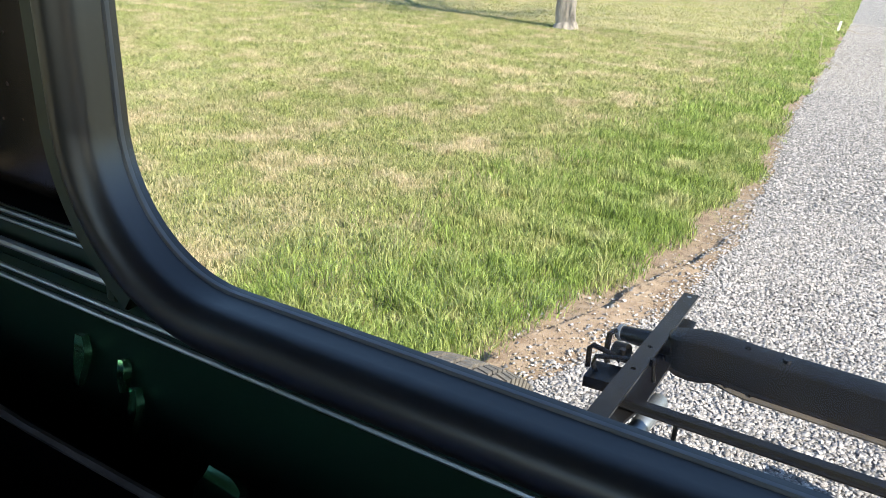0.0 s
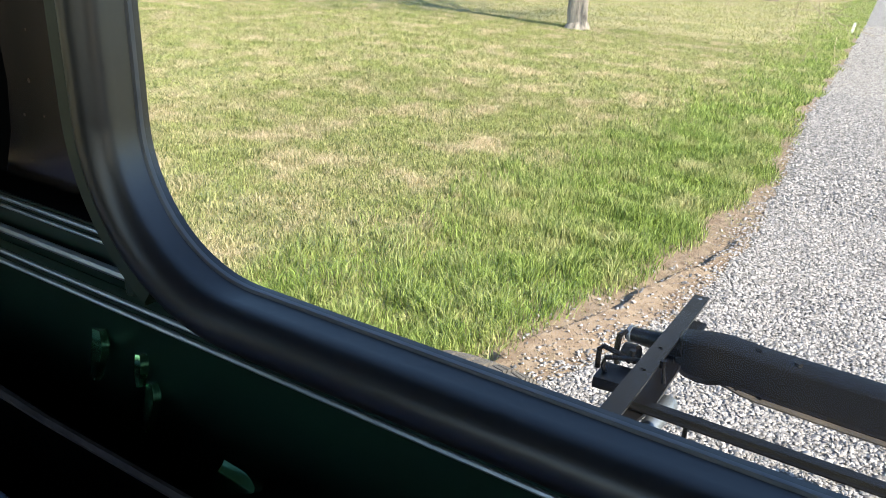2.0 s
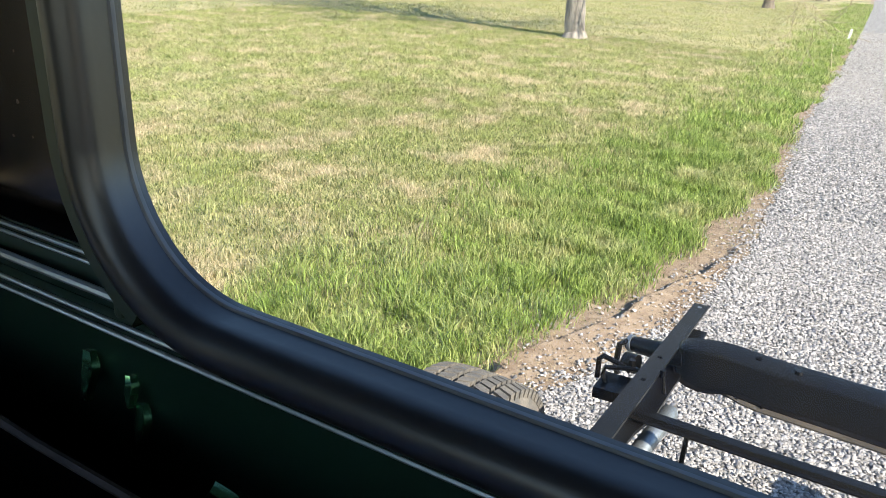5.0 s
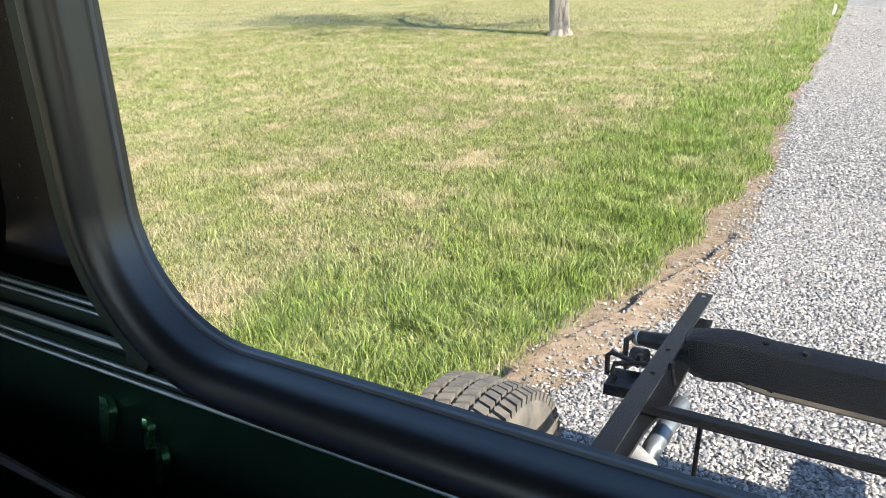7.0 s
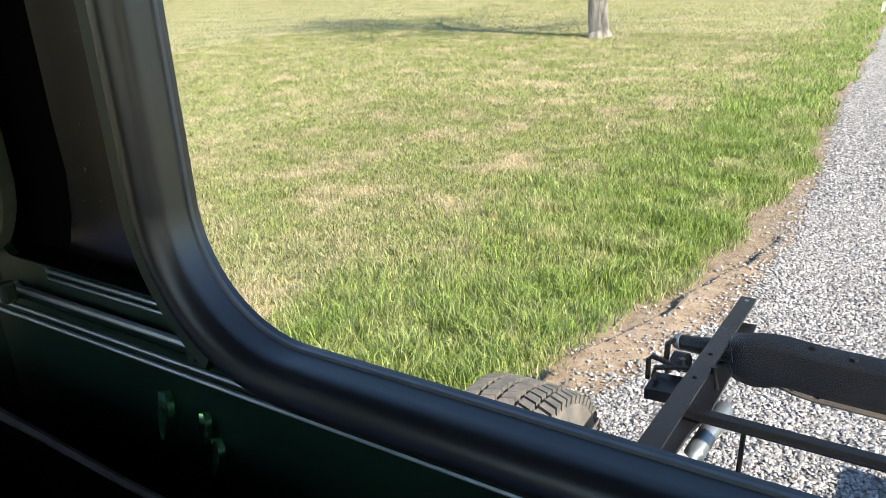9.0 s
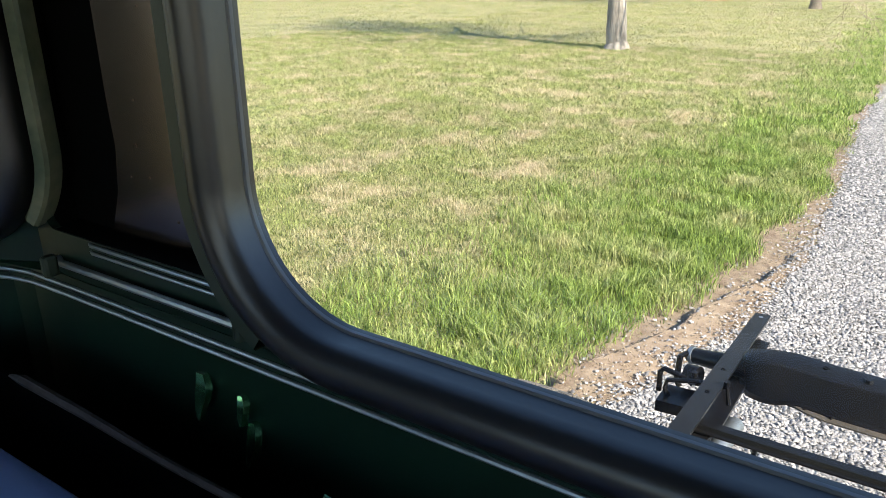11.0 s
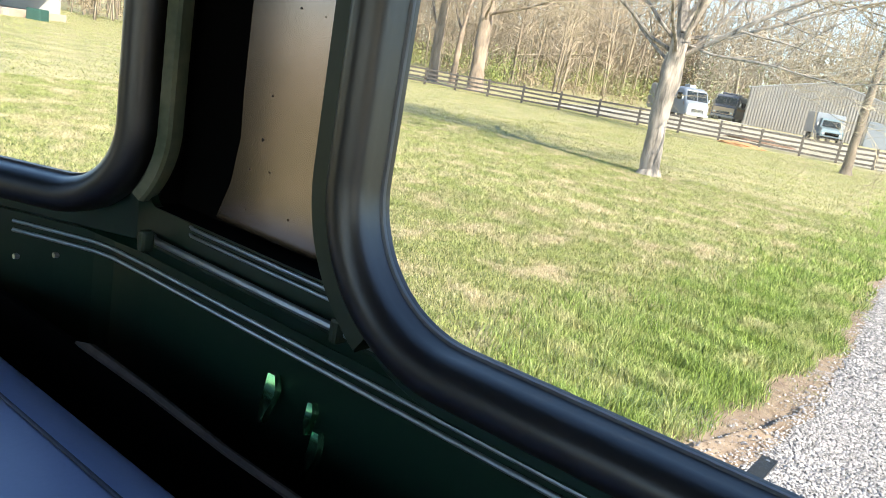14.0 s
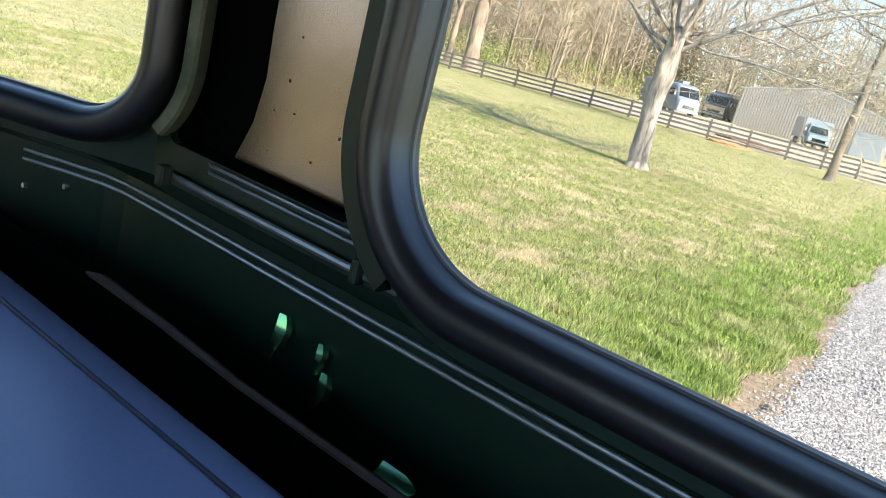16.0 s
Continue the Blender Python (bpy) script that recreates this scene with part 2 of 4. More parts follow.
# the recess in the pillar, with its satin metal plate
# Black sheets give the recess its darkness by colour, in place of an unlit void.
part("recess_back", boxed(-0.415, -0.189, 0.0815, 0.084, 1.62, 2.16), M_BLACK, wall_rear, "black sheet standing in for the dark void behind the pillar")
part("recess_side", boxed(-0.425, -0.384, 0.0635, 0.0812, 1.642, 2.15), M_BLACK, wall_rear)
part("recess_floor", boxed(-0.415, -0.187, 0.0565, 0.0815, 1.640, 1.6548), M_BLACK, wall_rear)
cream = [(-0.327, 1.658), (-0.184, 1.658), (-0.184, 2.15), (-0.309, 2.15), (-0.309, 1.76), (-0.307, 1.725), (-0.313, 1.69)]
spots = bmesh.new()
srnd = random.Random(6)
for k in range(26):
    sx, sz, sr = srnd.uniform(-0.295, -0.20), srnd.uniform(1.67, 1.95), srnd.uniform(0.0004, 0.0013)
    ring_pts = [spots.verts.new((sx + sr * srnd.uniform(0.6, 1.2) * math.cos(a * math.pi / 4), 0.0745, sz + 1.3 * sr * srnd.uniform(0.6, 1.2) * math.sin(a * math.pi / 4))) for a in range(8)]
    back_pts = [spots.verts.new((v.co.x, 0.0755, v.co.z)) for v in ring_pts]
    spots.faces.new(ring_pts)
    for i in range(8):
        spots.faces.new((ring_pts[i], back_pts[i], back_pts[(i + 1) % 8], ring_pts[(i + 1) % 8]))
part("specks", spots, M_BOARD, wall_rear, "dark specks of dirt")
part("pillar_plate", plate(cream, [], 0.075, 0.080), M_BEIGE, wall_rear, "satin metal pillar plate with dark specks")


def seal_profile(shift):
    """The rubber's section: a thin lip on the glass, and a thick round bead towards the cab."""
    pts = [(-0.001, 0.052), (-0.001, 0.0468), (0.0002, 0.0462), (0.0008, 0.0420)]
    for k in range(17):
        a = radians(178 + 187 * k / 16)
        pts.append((0.0150 + 0.0140 * math.cos(a), 0.0345 + 0.0140 * math.sin(a)))
    pts += [(0.0300, 0.046), (0.028, 0.054)]
    return [(d, y + shift) for d, y in pts]


window_1 = part("window_1", ring(WIN, seal_profile(0)), M_RUBBER, None, smooth=True)
tagged(window_1, "wide rear cab window in a thick black rubber seal", "window", kind="structure")
pane = part("pane", plate([p[:2] for p in WIN], [], 0.0485, 0.0515), M_GLASS, window_1, "slightly dusty clear glass")
pane.visible_shadow = False
window_2 = part("window_2", ring(CWIN, seal_profile(-0.046), CORNER), M_RUBBER, None, smooth=True)
tagged(window_2, "rear corner cab window in a thick black rubber seal", "window", kind="structure")
pane = part("pane", plate([p[:2] for p in CWIN], [], 0.002, 0.005, CORNER), M_GLASS, window_2, "slightly dusty clear glass")
pane.visible_shadow = False

LIP_IN = [(-0.0012, 0.0482), (-0.0012, 0.0458), (0.0002, 0.0450), (0.0018, 0.0456), (0.0018, 0.0482)]
part("lip", ring(WIN, LIP_IN), M_LIP_SHEEN, window_1, "rubber lip on the glass, its sky sheen painted grey", True)
part("lip", ring(CWIN, [(d, y - 0.046) for d, y in LIP_IN], CORNER), M_LIP_SHEEN, window_2, "rubber lip on the glass, its sky sheen painted grey", True)

# plain shell that closes the cab: doors with window openings, windscreen, roof, floor
turn = pose(0, 0, 0, 0, 0, 90)


def shell_wall(name, bm, label):
    return tagged(part(name, bm, M_GREEN), label, "wall", kind="structure")


side_hole = [p[:2] for p in rrect(-1.10, -0.40, 1.56, 1.96, 0.06, 4)]
# Unseen opening, added and sized so its daylight reflects in the pillar plate and tabs.
reflected_hole = [p[:2] for p in rrect(-0.56, -0.31, 1.45, 1.98, 0.05, 6)]
shell_wall("wall_left", plate(rect(Y0, -0.13, FLOOR_Z, ROOF_Z), [reflected_hole], -X0 - 0.02, -X0, turn), "dark green painted cab door wall")
shell_wall("wall_right", plate(rect(Y0, YB + 0.03, FLOOR_Z, ROOF_Z), [side_hole], -X1, -X1 + 0.02, turn), "dark green painted cab door wall")
shell_wall("wall_front", plate(rect(X0, X1, FLOOR_Z, ROOF_Z), [[p[:2] for p in rrect(X0 + 0.25, X1 - 0.25, 1.58, 2.06, 0.08, 4)]], Y0 - 0.02, Y0), "dark green painted cab front wall")
tagged(part("ceiling", boxed(X0 - 0.02, X1 + 0.02, Y0 - 0.04, 0.10, ROOF_Z, ROOF_Z + 0.03), M_LINER), "grey lined cab roof", "ceiling", kind="structure")
tagged(part("floor", boxed(X0, X1, Y0, 0.08, FLOOR_Z - 0.03, FLOOR_Z), M_BLACK), "black cab floor", "floor", kind="structure")

# fibreboard panel low behind the seat, and tabs that stand in for sun patches on the wall
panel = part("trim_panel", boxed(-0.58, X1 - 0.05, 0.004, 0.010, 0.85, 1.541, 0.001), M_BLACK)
tagged(panel, "black fibreboard trim panel behind the seat", "trim panel", kind="structure")
part("edge_strip", tube(bmesh.new(), [(-0.395, 0.007, 1.541), (-0.37, 0.005, 1.546), (-0.29, 0.004, 1.5455), (-0.2, 0.004, 1.541), (0.2, 0.004, 1.541), (1.3, 0.004, 1.541)], [0.0015, 0.0042, 0.0036, 0.0030, 0.0030, 0.0030], 6), M_BOARD, panel, "worn brown edge")


def bracket(x, z, w, h, lean, tilt, yaw):
    """A small bent sheet tab, made up in place of a sun patch."""
    rows = []
    for k in range(9):
        f = k / 8
        half = w / 2 * (0.55 + 0.45 * math.sin(math.pi * min(1, f * 1.15))) * (1 - 0.55 * f * f)
        bow = 0.001 * math.sin(math.pi * f) + 0.002
        off = 0.18 * w * math.sin(5 * f)
        rows.append([(off - half, -bow, -f * h), (off + half, -bow + 0.0008, -f * h - 0.05 * w), (off + half, 0.004, -f * h), (off - half, 0.004, -f * h)])
    bm = shape_bars(rows)
    ob = part("sun_patch_tab", bm, M_SUN_PATCH, None, "", True)
    ob.matrix_world = pose(x, 0.066, z, tilt, lean, yaw)
    return tagged(ob, "sun patch on the rear wall, built as a bright green tab", "bracket", group="wall tabs")


bracket(-0.231, 1.567, 0.013, 0.036, -10, -13, -5)
bracket(-0.189, 1.562, 0.007, 0.022, -14, -12, -6)
bracket(-0.180, 1.543, 0.010, 0.034, -10, -15, -6)
bracket(-0.103, 1.511, 0.042, 0.022, -12, -42, -7.5)
for rx_, rz_ in ((-0.556, 1.562), (-0.517, 1.573)):
    ry_ = 0.048 + (rx_ + 0.52) * 0.444
    part("rivet", tube(bmesh.new(), [(rx_, ry_ - 0.003, rz_), (rx_, ry_ + 0.004, rz_)], [0.0026, 0.0036], 10), M_BEAD, wall_rear, "small bright rivet")

# bench seat
seat = thing("bench_seat", "vinyl bench seat with piped seams, blue sky sheen in its colour", "seat", (0, 0, 0))
prof = [(-0.40, 1.02), (-0.42, 1.25), (-0.36, 1.47), (-0.32, 1.535), (-0.26, 1.556), (-0.18, 1.562), (-0.092, 1.560), (-0.076, 1.557), (-0.062, 1.551), (-0.049, 1.541),
        (-0.038, 1.525), (-0.031, 1.503), (-0.026, 1.46), (-0.024, 1.02)]
part("backrest", shape_bars([[(x, y, z - (0.05 if e else 0)) for y, z in prof] for x, e in ((X0 + 0.06, 1), (X0 + 0.10, 0), (-0.2, 0), (0.4, 0), (X1 - 0.10, 0), (X1 - 0.06, 1))]), M_VINYL, seat, "", True)
part("cushion", boxed(X0 + 0.06, X1 - 0.06, -0.92, -0.40, 1.0, 1.20, 0.05), M_VINYL, seat, "", True)
part("piping", tube(bmesh.new(), [(X0 + 0.08, -0.089, 1.5605), (0, -0.088, 1.5605), (X1 - 0.08, -0.089, 1.5605)], 0.0013, 8), M_PIPE, seat, "thin piped seam", True)
part("base", boxed(X0 + 0.1, X1 - 0.1, -0.88, -0.10, FLOOR_Z, 1.02), M_BLACK, seat)

# ---- the chassis behind the cab ----
frame_thing = thing("pickup_truck", "bare black painted truck chassis with chunky tyres", "truck", (0, 0, 0))
SX = -0.200


def zs(y):
    return 0.700 + (2.335 - y) * 0.083


strap_bm = shape_bars([[(SX - w, y, zs(y)), (SX + w, y, zs(y)), (SX + w, y, zs(y) - 0.009), (SX - w, y, zs(y) - 0.009)]
                       for y, w in ((2.352, 0.026), (2.0, 0.026), (1.6, 0.027), (1.2, 0.027), (0.9, 0.027))])
strap_ob = part("strap", strap_bm, M_STEEL, frame_thing, "long flat drilled steel strap")
for hy in (2.315, 1.80, 1.625):
    part("bolt_hole", tube(bmesh.new(), [(SX, hy, zs(hy) + 0.0012), (SX, hy, zs(hy) - 0.004)], 0.0075, 10), M_ZINC if hy > 2.2 else M_BLACK, strap_ob)
# frame rail below the strap
part("rail", shape_bars([[(-0.245, y, z), (r, y, z), (r, y, z - 0.012), (-0.222, y, z - 0.012), (-0.222, y, z - 0.11), (-0.245, y, z - 0.11)]
                         for y, z, r in ((2.24, 0.652, -0.148), (1.85, 0.655, -0.150), (1.62, 0.662, -0.152), (1.50, 0.672, -0.172), (1.3, 0.690, -0.176), (0.9, 0.70, -0.176), (-1.2, 0.66, -0.176))]), M_STEEL, frame_thing, "channel frame rail")
# drop crossmember: a deep pressed channel that narrows to its end
sec = []
for x, top, bot, yn, yf in ((-0.178, 0.735, 0.660, 1.925, 1.962), (-0.165, 0.746, 0.642, 1.905, 1.970), (-0.13, 0.752, 0.632, 1.893, 1.976), (-0.09, 0.757, 0.629, 1.889, 1.982),
                            (-0.055, 0.7595, 0.634, 1.888, 1.986), (-0.025, 0.7595, 0.645, 1.888, 1.988), (0.0, 0.758, 0.651, 1.888, 1.988), (0.03, 0.7555, 0.648, 1.888, 1.987), (0.08, 0.753, 0.643, 1.888, 1.984),
                            (0.5, 0.748, 0.634, 1.886, 1.978), (1.4, 0.745, 0.625, 1.884, 1.975)):
    sec.append([(x, yn + 0.010, top), (x, yf, top), (x, yf, top - 0.05), (x, yf - 0.012, top - 0.05), (x, yf - 0.012, top - 0.012), (x, yn + 0.012, top - 0.012),
                (x, yn + 0.012, bot + 0.010), (x, yn + 0.05, bot + 0.010), (x, yn + 0.05, bot), (x, yn - 0.016, bot), (x, yn - 0.018, bot + 0.004), (x, yn - 0.004, bot + 0.009), (x, yn, bot + 0.018),
                (x, yn, top - 0.012), (x, yn + 0.003, top - 0.004)])
beam = part("crossmember", shape_bars(sec), M_STEEL, frame_thing, "deep pressed steel crossmember", True)
part("lower_flange", shape_bars([[(x, 1.886, b + 0.003), (x, 1.886 - w, b - 0.001), (x, 1.886 - w, b - 0.006), (x, 1.886, b - 0.002)]
                                 for x, b, w in ((-0.03, 0.645, 0.004), (0.0, 0.651, 0.022), (0.03, 0.648, 0.032), (0.08, 0.643, 0.036), (0.5, 0.634, 0.037), (1.4, 0.625, 0.037))]), M_DUSTY, beam, "dusty lower flange")
for hx in (0.05,):
    part("bolt_hole", tube(bmesh.new(), [(hx, 1.945, 0.7585), (hx, 1.945, 0.75)], 0.009, 10), M_BLACK, beam)
part("bolt", tube(bmesh.new(), [(0.16, 1.93, 0.752), (0.16, 1.93, 0.763)], 0.012, 6), M_STEEL, beam)
for hx in (0.02, 0.09):
    part("bolt", tube(bmesh.new(), [(hx, 1.868, 0.640), (hx, 1.868, 0.652)], 0.005, 6), M_STEEL, beam)
# pipe stub through the crossmember's end
part("pivot_pipe", tube(bmesh.new(), [(-0.345, 1.985, 0.665), (-0.30, 1.972, 0.672), (-0.20, 1.945, 0.69), (-0.15, 1.935, 0.70)], [0.024, 0.027, 0.034, 0.040], 14), M_STEEL, frame_thing, "", True)
part("pipe_clamp", tube(bmesh.new(), [(-0.338, 1.982, 0.666), (-0.326, 1.979, 0.669)], 0.0285, 14), M_ZINC, frame_thing, "bright zinc hose clamp", True)
part("hook", tube(bmesh.new(), [(-0.345, 1.965, 0.678), (-0.362, 1.945, 0.672), (-0.362, 1.93, 0.60), (-0.35, 1.925, 0.575)], 0.010, 8), M_STEEL, frame_thing, "", True)
# u-bolt round strap and rail
part("u_bolt", tube(bmesh.new(), [(-0.30, 1.70, 0.62), (-0.335, 1.70, 0.69), (-0.330, 1.702, 0.716), (-0.25, 1.706, 0.735), (-0.165, 1.706, 0.742), (-0.155, 1.706, 0.69)], 0.0075, 8), M_STEEL, frame_thing, "", True)
part("u_bolt", tube(bmesh.new(), [(-0.372, 1.775, 0.63), (-0.376, 1.785, 0.69), (-0.365, 1.79, 0.70), (-0.29, 1.765, 0.70), (-0.27, 1.76, 0.69)], 0.0085, 8), M_STEEL, frame_thing, "", True)
part("spring_plate", shape_bars([[(x, 1.655, z), (x, 1.76, z), (x, 1.76, z - 0.035), (x, 1.655, z - 0.035)] for x, z in ((-0.345, 0.668), (-0.27, 0.672), (-0.225, 0.676))]), M_STEEL, frame_thing)
part("spring_eye", tube(bmesh.new(), [(-0.30, 1.80, 0.70), (-0.262, 1.79, 0.705)], [0.03, 0.03], 14), M_STEEL, frame_thing, "", True)
for bx, by in ((-0.165, 1.695), (-0.255, 1.70)):
    part("nut", tube(bmesh.new(), [(bx, by, zs(by) - 0.004), (bx, by, zs(by) + 0.014)], 0.010, 6), M_STEEL, frame_thing)
# light channel across, nearer the cab
part("channel_bar", shape_bars([[(x, 1.562, 0.692), (x, 1.592, 0.692), (x, 1.592, 0.664), (x, 1.587, 0.664), (x, 1.587, 0.686), (x, 1.567, 0.686), (x, 1.562, 0.676), (x, 1.548, 0.674), (x, 1.548, 0.679), (x, 1.559, 0.681)] for x in (-0.235, 0.4, 1.4)]), M_STEEL, frame_thing)
part("hanger_rod", tube(bmesh.new(), [(-0.055, 1.60, 0.68), (-0.06, 1.595, 0.40), (-0.055, 1.58, 0.22)], 0.007, 8), M_STEEL, frame_thing, "", True)
part("damper", tube(bmesh.new(), [(-0.150, 1.82, 0.56), (-0.165, 1.54, 0.575), (-0.166, 1.53, 0.575), (-0.17, 1.46, 0.56)], [0.028, 0.028, 0.018, 0.018], 14), M_ZINC, frame_thing, "bright zinc plated damper", True)
part("exhaust_pipe", tube(bmesh.new(), [(-0.22, 1.50, 0.575), (-0.16, 1.46, 0.57), (-0.11, 1.38, 0.53), (-0.08, 1.25, 0.46), (-0.08, 0.8, 0.40)], 0.034, 12), M_GREYTUBE, frame_thing, "dull grey exhaust pipe", True)
part("axle", tube(bmesh.new(), [(-0.46, 1.30, 0.375), (0.3, 1.30, 0.375), (0.5, 1.30, 0.375), (1.2, 1.30, 0.375)], [0.045, 0.05, 0.12, 0.05], 12), M_STEEL, frame_thing, "", True)
part("rail", shape_bars([[(1.0, y, z), (1.1, y, z), (1.1, y, z - 0.11), (1.08, y, z - 0.11), (1.08, y, z - 0.012), (1.0, y, z - 0.012)] for y, z in ((2.24, 0.652), (0.9, 0.70), (-1.2, 0.66))]), M_STEEL, frame_thing, "channel frame rail")

# ---- wheel ----
TYX, TYY, TYR, TYW = -0.602, 1.300, 0.380, 0.132


def truck_wheel(x):
    R = TYR
    prof = [(TYW * 0.92, R * 0.58), (TYW * 1.0, R * 0.68), (TYW * 1.03, R * 0.78), (TYW * 0.98, R * 0.90), (TYW * 0.88, R * 0.940), (TYW * 0.4, R * 0.950)]
    prof = prof + [(-a, b) for a, b in prof[::-1]]
    w = part("wheel", disc_sweep(prof, 72), M_TYRE, frame_thing, "dusty worn black rubber tyre", True)
    w.location = (x, TYY, TYR)
    bm = bmesh.new()
    n = 66
    rows = ((-0.82, 0.30, 0.0), (-0.42, 0.30, 0.4), (0.0, 0.28, 0.1), (0.42, 0.30, 0.6), (0.82, 0.30, 0.2))
    for k in range(n):
        for c, wd, ph in rows:
            a = 2 * math.pi * (k + ph) / n
            half = math.pi / n * (0.74 if abs(c) < 0.7 else 0.66)
            skew = 0.5 * half * (1 if c > 0 else -1)
            pts = []
            for r in (0.935, 1.0):
                for s, q in ((-1, -1), (1, -1), (1, 1), (-1, 1)):
                    xx = (c + s * wd / 2) * TYW * 1.0
                    drop = 0.028 * R * abs(xx / TYW) ** 3
                    rr = R * r - drop
                    aa = a + q * half + s * skew
                    pts.append(bm.verts.new((xx, rr * math.cos(aa), rr * math.sin(aa))))
            lo, hi = pts[:4], pts[4:]
            bm.faces.new(hi)
            for i in range(4):
                bm.faces.new((lo[i], lo[(i + 1) % 4], hi[(i + 1) % 4], hi[i]))
    bmesh.ops.recalc_face_normals(bm, faces=bm.faces)
    part("tread", bm, M_TYRE, w, "blocky worn tread")
    rim = [(TYW * 0.9, R * 0.60), (TYW * 0.75, R * 0.56), (TYW * 0.5, R * 0.5), (TYW * 0.45, R * 0.2), (TYW * 0.6, R * 0.14), (TYW * 0.6, R * 0.01),
           (-TYW * 0.6, R * 0.01), (-TYW * 0.5, R * 0.5), (-TYW * 0.9, R * 0.60)]
    part("rim", disc_sweep(rim, 40), M_RIM, w, "", True)
    return w


truck_wheel(TYX)
wheel_b = truck_wheel(1.50)

# ---- ground, drive, grass, gravel ----
def ground_z(x, y):
    return max(0.0, y - 40.0) * 0.018


def sheet(name, xs, ys, f, mat, label, category):
    bm = bmesh.new()
    vs = [[bm.verts.new((x, y, f(x, y))) for x in xs] for y in ys]
    for a, b in zip(vs, vs[1:]):
        for k in range(len(xs) - 1):
            bm.faces.new((a[k], a[k + 1], b[k + 1], b[k]))
    return tagged(part(name, bm, mat, None), label, category, kind="structure")


EDGE = ((-4, -0.85), (1, -0.88), (2.6, -1.04), (3.04, -1.12), (3.3, -1.02), (3.6, -0.94), (4.3, -0.77), (4.75, -0.67), (5.6, -0.60), (7.1, -0.56), (10.2, -0.67), (13.7, -0.68), (25, -0.95), (45, -1.55), (90, -3.2), (140, -5.0))


def edge_x(y):
    return float(np.interp(y, [e[0] for e in EDGE], [e[1] for e in EDGE]))


GRAVEL_IN = ((-4, 0.02), (2.4, 0.12), (3.0, 0.47), (3.6, 0.48), (4.5, 0.34), (6, 0.17), (8, 0.09), (12, 0.04), (30, 0.03), (140, 0.05))


def gravel_x(y):
    return edge_x(y) + float(np.interp(y, [e[0] for e in GRAVEL_IN], [e[1] for e in GRAVEL_IN]))


M_LAWN = material("lawn_soil", (0.15, 0.165, 0.055), 0.9, second=(0.40, 0.33, 0.18), scale=0.8, fine=30, amount=1.0, bump=0.5)
M_DIRT = material("dry_dirt", (0.15, 0.10, 0.065), 0.95, second=(0.31, 0.235, 0.165), scale=11, fine=75, amount=1.0, bump=1.0)
M_STONE = material("limestone_gravel", (0.10, 0.095, 0.096), 0.85, second=(0.43, 0.405, 0.392), scale=30, fine=160, amount=0.35, island=0.95, bump=0.2)


def gravel_bed(name, low, high, scale):
    """Packed small stones: cells of many greys with dark joints and relief."""
    m = bpy.data.materials.new(name)
    m.use_nodes = True
    n, l = m.node_tree.nodes, m.node_tree.links
    b = n["Principled BSDF"]
    b.inputs["Roughness"].default_value = 0.9
    co, cell, gap = n.new("ShaderNodeTexCoord"), n.new("ShaderNodeTexVoronoi"), n.new("ShaderNodeTexVoronoi")
    gap.feature = "DISTANCE_TO_EDGE"
    mix, dark, rng_n, sep = n.new("ShaderNodeMix"), n.new("ShaderNodeMix"), n.new("ShaderNodeMapRange"), n.new("ShaderNodeSeparateColor")
    for v in (cell, gap):
        v.inputs["Scale"].default_value = scale
        l.new(co.outputs["Object"], v.inputs["Vector"])
    mix.data_type = dark.data_type = "RGBA"
    mix.inputs["A"].default_value, mix.inputs["B"].default_value = (*low, 1), (*high, 1)
    l.new(cell.outputs["Color"], sep.inputs[0])
    l.new(sep.outputs[0], mix.inputs["Factor"])
    rng_n.inputs["From Max"].default_value = 0.12
    l.new(gap.outputs["Distance"], rng_n.inputs["Value"])
    dark.inputs["A"].default_value = (0.06, 0.058, 0.06, 1)
    l.new(mix.outputs["Result"], dark.inputs["B"])
    l.new(rng_n.outputs["Result"], dark.inputs["Factor"])
    l.new(dark.outputs["Result"], b.inputs["Base Color"])
    bump = n.new("ShaderNodeBump")
    bump.inputs["Strength"].default_value, bump.inputs["Distance"].default_value = 1.0, 0.012
    l.new(gap.outputs["Distance"], bump.inputs["Height"])
    l.new(bump.outputs["Normal"], b.inputs["Normal"])
    return m


M_GRAVELBED = gravel_bed("gravel_bed", (0.12, 0.115, 0.115), (0.42, 0.40, 0.385), 34)


